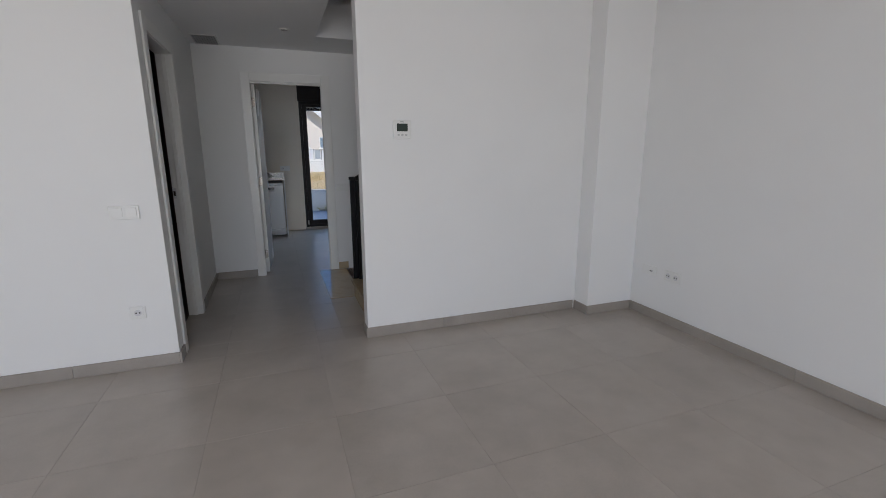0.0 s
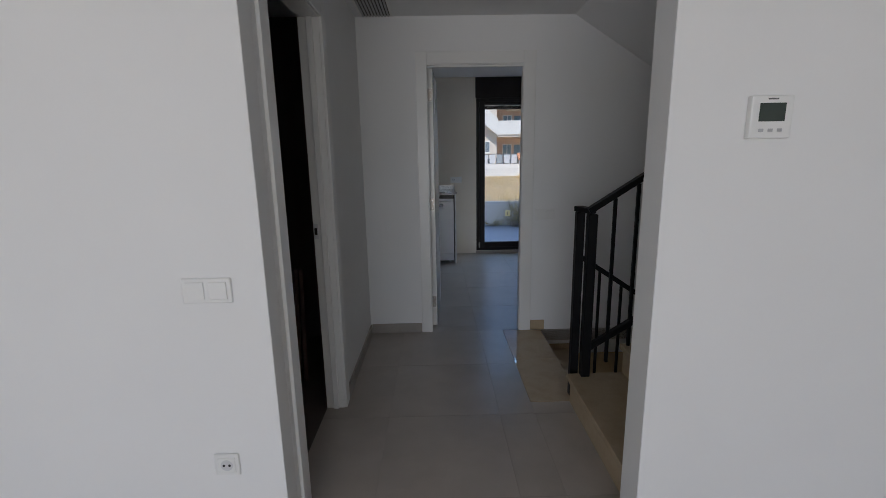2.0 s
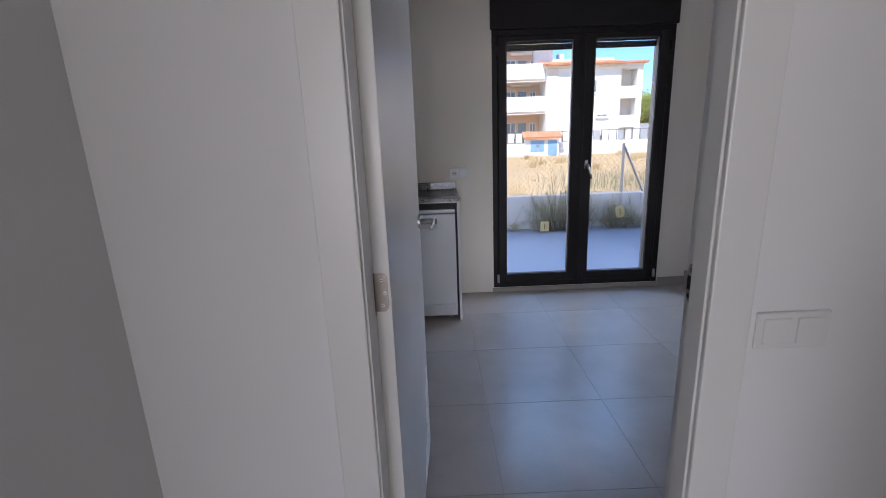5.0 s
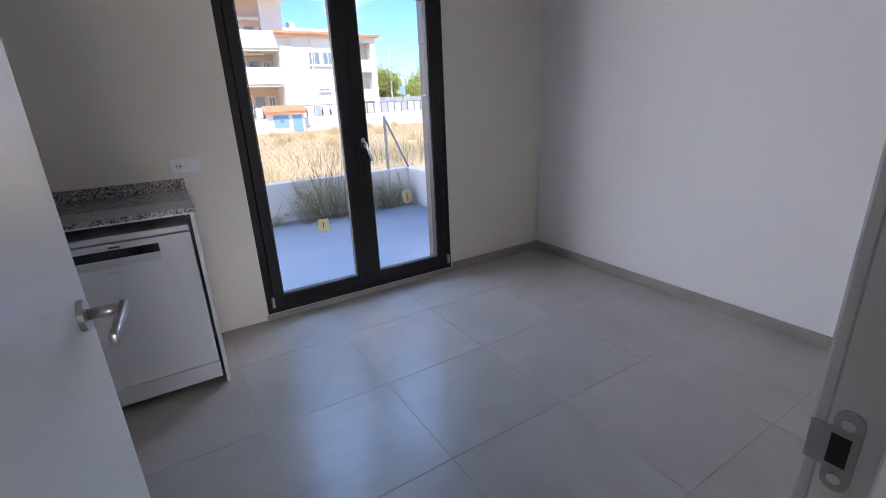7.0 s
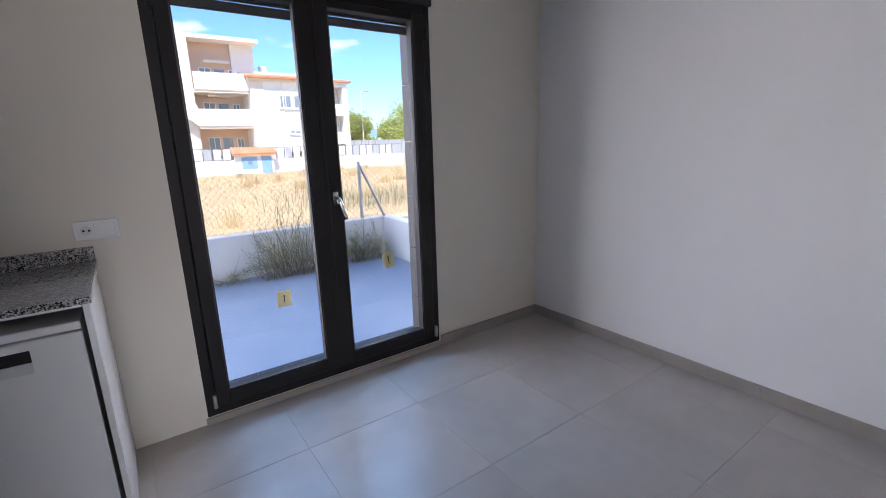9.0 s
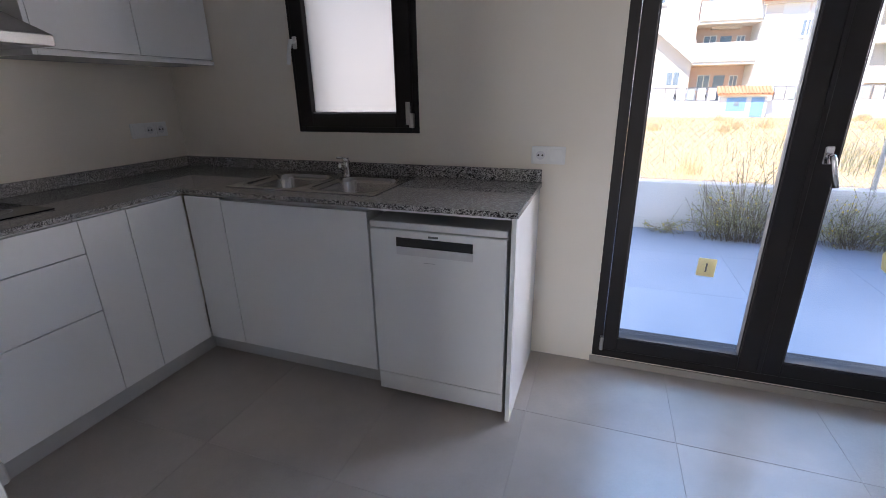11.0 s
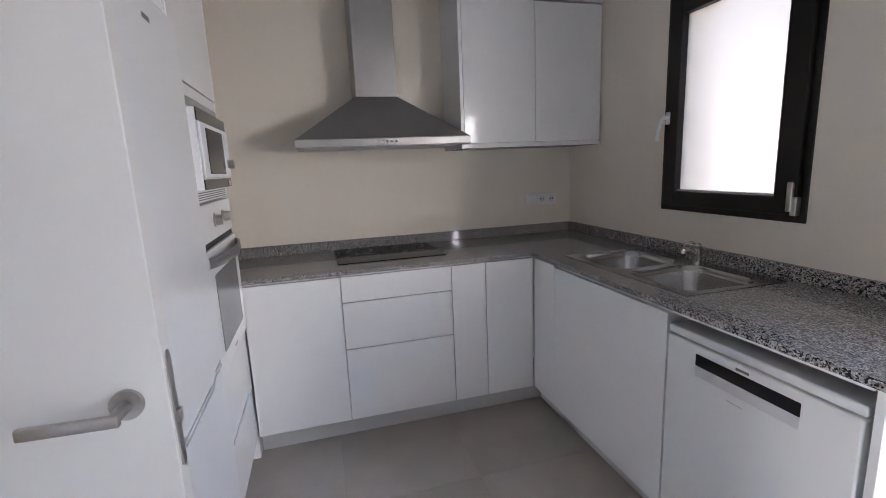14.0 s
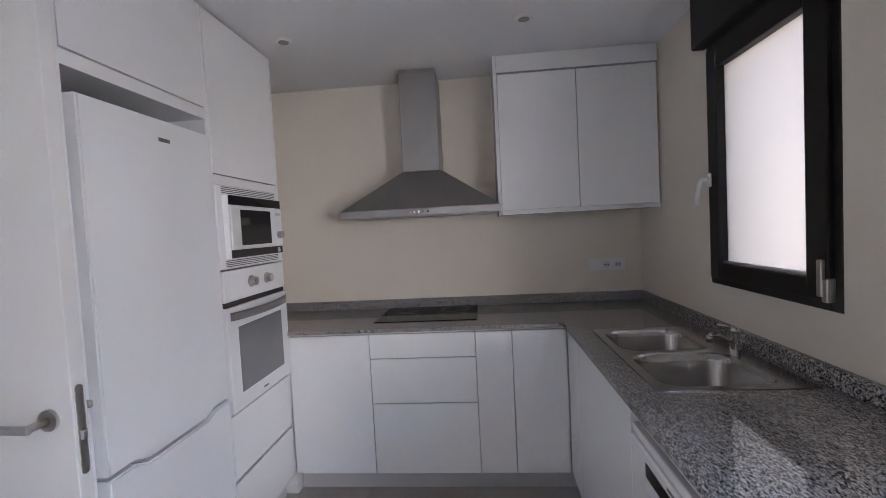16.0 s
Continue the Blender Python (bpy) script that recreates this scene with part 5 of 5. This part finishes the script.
def bush(x, y, z, r, h, n, seed, label):
    rnd = random.Random(seed)
    t = thing("bush", x, y, z, label, "bush")
    bs, bl, bf = bmesh.new(), bmesh.new(), bmesh.new()
    for _ in range(n):
        a, q = rnd.uniform(0, 6.283), rnd.random() ** 0.5
        tip = Vector((x + math.cos(a) * r * q, y + math.sin(a) * r * 0.30 * q, z + h * rnd.uniform(0.3, 1.0) * (1.05 - 0.55 * q)))
        base = Vector((x + math.cos(a) * r * q * rnd.uniform(0.35, 0.95) + rnd.gauss(0, 0.05), y + rnd.uniform(-0.08, 0.06), z))
        mid = (base + tip) / 2 + Vector((rnd.gauss(0, 0.06), rnd.gauss(0, 0.03), rnd.uniform(-0.02, 0.08)))
        tube(bs, [base, mid, tip], 0.0018, 4)
        for _ in range(15):
            u = rnd.uniform(0.25, 1.0)
            p = base.lerp(mid, u * 2) if u < 0.5 else mid.lerp(tip, u * 2 - 1)
            p = p + Vector((rnd.gauss(0, 0.025), rnd.gauss(0, 0.02), rnd.gauss(0, 0.025)))
            d = Vector((rnd.uniform(-1, 1), rnd.uniform(-1, 1), rnd.uniform(-0.3, 1))).normalized() * rnd.uniform(0.012, 0.030)
            s = d.cross(Vector((rnd.uniform(-1, 1), rnd.uniform(-1, 1), rnd.uniform(-1, 1)))).normalized() * d.length * 0.24
            bl.faces.new([bl.verts.new(v) for v in (p, p + d * 0.5 + s, p + d, p + d * 0.5 - s)])
        if rnd.random() < 0.35:
            bmesh.ops.create_icosphere(bf, subdivisions=1, radius=0.008, matrix=Matrix.Translation(tip))
    part("stems", bs, CLOUD, t)
    part("leaves", bl, WEED, t)
    part("flowers", bf, YELLOWFLOWER, t)


TZ = -0.05
bush(3.80, 2.64, TZ, 0.60, 0.92, 240, 11, "scraggly green weed bush with yellow flowers by the wall")
bush(4.66, 2.68, TZ, 0.36, 0.66, 110, 12, "small dry weed bush in the terrace corner")
bush(3.1, 2.74, TZ, 0.22, 0.16, 24, 13, "low straggling weed at the foot of the wall")
bush(5.02 - 0.12, 2.62, TZ, 0.22, 0.36, 14, 14, "bare weed stems leaning over the terrace corner")


# far street wall with railing
BZ = -0.82
sw = thing("street_wall", 18, 40, BZ, "long white garden wall with railing across the lot", "garden wall", kind="structure")
boxpart("wall", (-8, 27.2, 40, 40.25, BZ - 0.2, 0.42), FACADEWHITE, sw)
boxpart("wall", (27.2, 27.45, 40, 58, BZ - 0.2, 0.42), FACADEWHITE, sw)
boxpart("rail", (-8, 10.3, 40.08, 40.14, 1.38, 1.44), GALV, sw)
boxpart("rail", (14.0, 27.2, 40.08, 40.14, 1.38, 1.44), GALV, sw)
for k in range(46):
    x = -7.5 + 0.75 * k
    if not 10.2 < x < 13.9:
        boxpart("picket_panel", (x, x + 0.55, 40.10, 40.13, 0.50, 1.36), LIGHTPL if k % 3 else GREYMETAL, sw)
        boxpart("post", (x - 0.12, x - 0.07, 40.07, 40.15, 0.42, 1.46), GALV, sw)
for x in (7.6, 8.6, 9.5, 14.6, 15.6, 16.6, 18.2):
    ac = thing("air_conditioner", x, 39.9, 0.42, "grey outdoor air conditioning unit behind the railing", "air conditioner", "outdoor units")
    boxpart("case", (x - 0.38, x + 0.38, 40.3, 40.6, 0.42, 1.05), LIGHTPL, ac, 0.03)
    cylpart("fan_grille", (x - 0.08, 40.28, 0.74), (x - 0.08, 40.30, 0.74), 0.24, SHADOWGAP, ac, n=20)
mh = thing("meter_house", 12.1, 39.7, BZ, "small white gatehouse with blue doors and clay roof", "gatehouse")
boxpart("wall", (10.5, 13.7, 39.5, 40.0, BZ, 0.75), FACADEWHITE, mh)
boxpart("door", (11.0, 12.3, 39.46, 39.5, -0.35, 0.65), BLUEPAINT, mh)
boxpart("vent", (11.5, 11.85, 39.44, 39.46, 0.05, 0.35), DARKWIN, mh)
boxpart("door", (12.65, 13.5, 39.46, 39.5, BZ + 0.05, 0.65), BLUEPAINT, mh)
bm = bmesh.new()
prism(bm, [(39.2, 0.78), (40.2, 1.30), (40.2, 1.45), (39.2, 0.93)], 0, 10.3, 13.9)
rf = part("roof", bm, ROOFTILE, mh)
for k in range(16):
    bm = bmesh.new()
    cyl(bm, (10.42 + k * 0.23, 39.18, 0.93), (10.42 + k * 0.23, 40.2, 1.46), 0.09, n=8)
    part("roof_tile", bm, ROOFTILE, rf)


def flat_window(parent, x0, x1, y, z0, z1, mullion=True):
    w = boxpart("window", (x0, x1, y - 0.06, y + 0.06, z0, z1), FACADEWHITE, parent)
    boxpart("pane", (x0 + 0.08, (x0 + x1) / 2 - 0.04, y - 0.075, y - 0.055, z0 + 0.08, z1 - 0.08), DARKWIN, w)
    boxpart("pane", ((x0 + x1) / 2 + 0.04, x1 - 0.08, y - 0.075, y - 0.055, z0 + 0.08, z1 - 0.08), DARKWIN, w)
    boxpart("sill", (x0 - 0.1, x1 + 0.1, y - 0.16, y, z0 - 0.10, z0), FACADEWHITE, w)


def roof_row(parent, x0, x1, y0, y1, z0, z1):
    bm = bmesh.new()
    prism(bm, [(y0, z0), (y1, z1), (y1, z1 - 0.15), (y0, z0 - 0.15)], 0, x0, x1)
    r = part("roof", bm, ROOFTILE, parent)
    n = int((x1 - x0) / 0.3)
    for k in range(n):
        bm = bmesh.new()
        cyl(bm, (x0 + 0.15 + k * 0.3, y0 - 0.05, z0), (x0 + 0.15 + k * 0.3, y1, z1), 0.12, n=6)
        part("roof_tile", bm, ROOFTILE, r)


ap = thing("apartment_building", 18, 48, BZ, "white three-storey apartment block with clay-tiled roof", "apartment building")
boxpart("wall", (14.0, 21.9, 46, 54, BZ, 8.1), FACADEWHITE, ap)
roof_row(ap, 13.6, 22.2, 45.4, 49.5, 8.15, 8.95)
boxpart("cornice", (13.7, 22.1, 45.6, 46, 7.82, 8.05), FACADE, ap)
boxpart("parapet", (15.2, 22.0, 48.5, 49, 8.6, 9.1), FACADEWHITE, ap)
flat_window(ap, 16.7, 17.9, 46, 5.3, 6.6)
flat_window(ap, 18.15, 19.35, 46, 5.3, 6.6)
flat_window(ap, 17.4, 18.6, 46, 2.75, 3.1)
flat_window(ap, 19.4, 20.6, 46, 2.75, 3.1)
boxpart("drainpipe", (17.0, 17.12, 45.9, 46, 3.2, 8.0), FACADE, ap)
# loggia bay at the far end
for z in (1.6, 4.6, 7.6):
    boxpart("slab", (21.9, 23.6 if z < 7 else 24.2, 46.0, 51.5 if z < 7 else 52, z, z + 0.35), FACADEWHITE, ap)
    boxpart("balustrade", (21.9, 23.6, 46.0, 46.15, z + 0.35, z + 1.25) if z < 7 else (21.9, 24.2, 46.0, 46.15, z + 0.35, z + 0.5), FACADEWHITE, ap)
boxpart("pier", (23.6, 24.2, 46.0, 52, BZ, 7.6), FACADEWHITE, ap)
boxpart("wall", (21.9, 23.6, 47.4, 47.9, BZ, 7.6), FACADE, ap)
boxpart("pilaster", (14.0, 15.2, 45.92, 46.0, BZ, 7.8), FACADE, ap)
boxpart("roof", (21.7, 24.6, 45.6, 52.3, 8.1, 8.3), ROOFTILE, ap)

ap2 = thing("apartment_building", 9.5, 50, BZ, "cream apartment block with deep balconies and outer stair", "apartment building")
boxpart("wall", (2.0, 14.0, 49.5, 56, BZ, 11.6), FACADEPINK, ap2)
boxpart("tower", (13.2, 15.4, 49.0, 54, 8.1, 11.8), FACADEWHITE, ap2)
boxpart("roof_slab", (1.8, 15.6, 47.4, 56, 11.6, 11.95), FACADEWHITE, ap2)
for z in (3.7, 7.0):
    boxpart("balcony_slab", (9.2, 14.0, 46.4, 49.5, z - 0.35, z), FACADE, ap2)
    boxpart("balustrade", (9.2, 14.0, 46.3, 46.5, z - 0.1, z + 1.45), FACADEWHITE, ap2)
    boxpart("awning", (10.6, 13.0, 48.6, 49.4, z + 2.75, z + 2.95), FACADE, ap2)
for z in (0.5, 3.9, 7.2):
    flat_window(ap2, 10.2, 11.3, 49.5, z + 0.7, z + 2.1)
    dr_ = boxpart("door", (11.6, 12.5, 49.42, 49.5, z - 0.4, z + 2.0), DARKWIN, ap2)
    flat_window(ap2, 12.9, 13.6, 49.5, z + 0.7, z + 2.0)
# outer stair with sloping parapets
for (xa, za), (xb, zb) in (((2.0, 11.4), (9.2, 5.4)), ((2.0, 4.6), (9.2, -0.6))):
    bm = bmesh.new()
    prism(bm, [(xa, za), (xb, zb), (xb, zb - 1.9), (xa, za - 1.9)], 1, 46.3, 46.6)
    part("stair_parapet", bm, FACADEWHITE, ap2)
boxpart("wall", (2.0, 9.2, 47.2, 47.5, BZ, 11.6), FACADE, ap2)
flat_window(ap2, 7.2, 8.4, 47.2, 1.6, 2.9)
flat_window(ap2, 5.2, 6.4, 47.2, 8.6, 9.9)
boxpart("chimney", (16.05, 16.75, 49.6, 50.3, 8.6, 9.8), FACADEWHITE, ap)

# white low building and grey hoarding beyond the street
hb = thing("site_hoarding", 27, 50, BZ, "long pale grey metal hoarding along the street", "hoarding")
for k in range(12):
    boxpart("panel", (26.4 + k * 1.0, 27.35 + k * 1.0, 52.0, 52.06, BZ + 0.3, 2.0), GREYMETAL, hb)

# street lamps and signs
for x, y, h in ((32.6, 60, 9.0), (33.6, 66, 5.2)):
    lp = thing("street_lamp", x, y, BZ, "tall pale grey street lamp", "street lamp")
    cylpart("pole", (x, y, BZ), (x, y, h), 0.11, LIGHTPL, lp, r2=0.06)
    cylpart("arm", (x, y, h - 0.05), (x + 0.9, y, h + 0.08), 0.05, LIGHTPL, lp)
    boxpart("lamp_head", (x + 0.4, x + 1.3, y - 0.15, y + 0.15, h - 0.02, h + 0.16), GREYPL, lp, 0.04)
for x, y, h, m_ in ((29.2, 50, 3.2, BLUEPAINT), (40.2, 60, 2.8, FACADEWHITE)):
    sg = thing("road_sign", x, y, BZ, "rectangular road sign on a grey pole", "road sign")
    cylpart("pole", (x, y, BZ), (x, y, h), 0.04, GALV, sg)
    boxpart("sign_plate", (x - 0.4, x + 0.4, y - 0.06, y - 0.04, h - 0.9, h), m_, sg)


def tree(x, y, z, h, r, seed, n=2600):
    rnd = random.Random(seed)
    t = thing("tree", x, y, z, "broad green street tree in full leaf", "tree", "street trees")
    bm = bmesh.new()
    tube(bm, [(x, y, z), (x + 0.1, y, z + h * 0.25), (x, y + 0.1, z + h * 0.5)], 0.22, 8)
    limbs = []
    for k in range(9):
        a = k * 0.7 + rnd.uniform(-0.2, 0.2)
        e = Vector((x + math.cos(a) * r * rnd.uniform(0.4, 0.8), y + math.sin(a) * r * rnd.uniform(0.4, 0.8), z + h * rnd.uniform(0.45, 0.9)))
        limbs.append(e)
        tube(bm, [(x, y, z + h * rnd.uniform(0.2, 0.42)), (Vector((x, y, z + h * 0.45)) + e) / 2, e], 0.07, 6)
    part("trunk", bm, BARK, t)
    bl = bmesh.new()
    for _ in range(n):
        c = limbs[rnd.randrange(len(limbs))]
        p = c + Vector((rnd.gauss(0, r * 0.28), rnd.gauss(0, r * 0.28), rnd.gauss(0, h * 0.10)))
        for _ in range(3):
            q = p + Vector((rnd.gauss(0, 0.2), rnd.gauss(0, 0.2), rnd.gauss(0, 0.2)))
            d = Vector((rnd.uniform(-1, 1), rnd.uniform(-1, 1), rnd.uniform(-0.6, 0.8))).normalized() * rnd.uniform(0.16, 0.34)
            s = d.cross(Vector((rnd.uniform(-1, 1), rnd.uniform(-1, 1), rnd.uniform(-1, 1)))).normalized() * d.length * 0.45
            bl.faces.new([bl.verts.new(v) for v in (q, q + d * 0.5 + s, q + d, q + d * 0.5 - s)])
    part("crown", bl, FOLIAGE, t)


tree(31.6, 62, BZ, 6.6, 2.6, 21)
tree(36.5, 72, BZ, 6.2, 3.2, 22)
tree(41.5, 64, BZ, 6.9, 3.4, 23)
tree(46.5, 66, BZ, 9.4, 4.2, 24)
tree(29.0, 70, BZ, 5.8, 2.6, 25)
tree(38.5, 60, BZ, 4.4, 2.8, 26)
tree(44.0, 61, BZ, 6.0, 3.2, 27)
tree(34.8, 66, BZ, 4.4, 2.6, 28)


# ---- skirting and floor pieces, last ----
def skirting(name, runs, label):
    """Strips of tile along the foot of the walls, each piece on its own."""
    base = thing(name, runs[0][1], runs[0][3], 0, label, "baseboard", kind="structure")
    for axis, plane, out, a, b in runs:
        s = a
        lo, hi = min(plane, plane + out), max(plane, plane + out)
        while s < b - 0.01:
            e = min(b, s + 0.6)
            dims = (s + 0.0007, e - 0.0007, lo, hi) if axis == "y" else (lo, hi, s + 0.0007, e - 0.0007)
            boxpart("skirting_tile", (*dims, 0.0, 0.076), SKIRT, base, 0.0015)
            s = e
    return base


T = 0.012
skirting("baseboard_kitchen", [("y", 0.0, -T, FX1 + 0.012, KX1 - T), ("x", KX1, -T, KY0, 0.0), ("y", KY0, T, DR + 0.095, KX1 - T)], "grey tile skirting along the kitchen walls")
skirting("baseboard_hall", [("y", HY, -T, HX + T, DX0 - 0.087), ("x", HX, T, WY1 + 0.087, HY - T)], "grey tile skirting along the hall walls")
skirting("baseboard_living", [("y", LY, -T, LX0, HX), ("x", HX, T, LY - T, WY0 - 0.087), ("y", LR, -T, RX - T, 4.386), ("x", 4.398, -T, LR - 0.177 - T, LR - T), ("y", LR - 0.177, -T, 4.398, LX1 - T),
                              ("x", LX1, -T, LY0, LR - 0.177), ("x", RX, -T, LR, SY0)], "grey tile skirting along the living room walls")

floor = thing("floor", 2.3, -4.0, 0, "large grey cement-look porcelain floor tiles", "floor", kind="structure")
bed = boxes("screed", [(KX0, KX1, HY, 0, -0.1, -0.0015), (LX0, LX1, LY0 - 0.2, LR, -0.1, -0.0015), (HX - 0.1, 2.66, LR, HY, -0.1, -0.0016)], GROUT, "pale grey floor grout", "floor")
shared = {}


def tiles(parent, mat, ox, oy, pitch_x, pitch_y, rects, z_top, gap=0.0016, thick=0.008):
    for (x0, x1, y0, y1) in rects:
        i0, i1 = math.floor((x0 - ox) / pitch_x), math.ceil((x1 - ox) / pitch_x)
        j0, j1 = math.floor((y0 - oy) / pitch_y), math.ceil((y1 - oy) / pitch_y)
        for i in range(i0, i1):
            for j in range(j0, j1):
                a, b = max(x0, ox + i * pitch_x + gap / 2), min(x1, ox + (i + 1) * pitch_x - gap / 2)
                c, d = max(y0, oy + j * pitch_y + gap / 2), min(y1, oy + (j + 1) * pitch_y - gap / 2)
                if b - a < 0.01 or d - c < 0.01:
                    continue
                key = (round(b - a, 3), round(d - c, 3), mat.name)
                if key not in shared:
                    bm = bmesh.new()
                    box(bm, -key[0] / 2, key[0] / 2, -key[1] / 2, key[1] / 2, -thick, 0, 0.0008)
                    shared[key] = mesh_of("tile", bm, mat)
                o = new("tile", shared[key])
                o.parent = parent
                o.location = Vector(((a + b) / 2, (c + d) / 2, z_top)) - parent.location


tiles(floor, TILE, 2.83, -0.503, 0.602, 0.602, [(KX0, KX1, KY0, -0.0), (DX0, DR, HY, KY0)], 0.0)
tiles(floor, TILE, 2.238, -2.89, 0.604, 0.604, [(HX - 0.1, 2.432, LY, HY), (2.432, 2.66, LY, -3.983), (LX0, LX1, LY0 - 0.2, LY)], 0.0, 0.0011)
terr = thing("terrace_floor", 2, 1.5, -0.06, "grey terrace floor tiles, coloured dark blue for the house's shade", "terrace", kind="structure")
tiles(terr, TERRACE_SHADE, 2.6, 0.3, 0.9, 0.9, [(-2.2, 5.05, 0.3, 2.86)], -0.05, 0.0012)
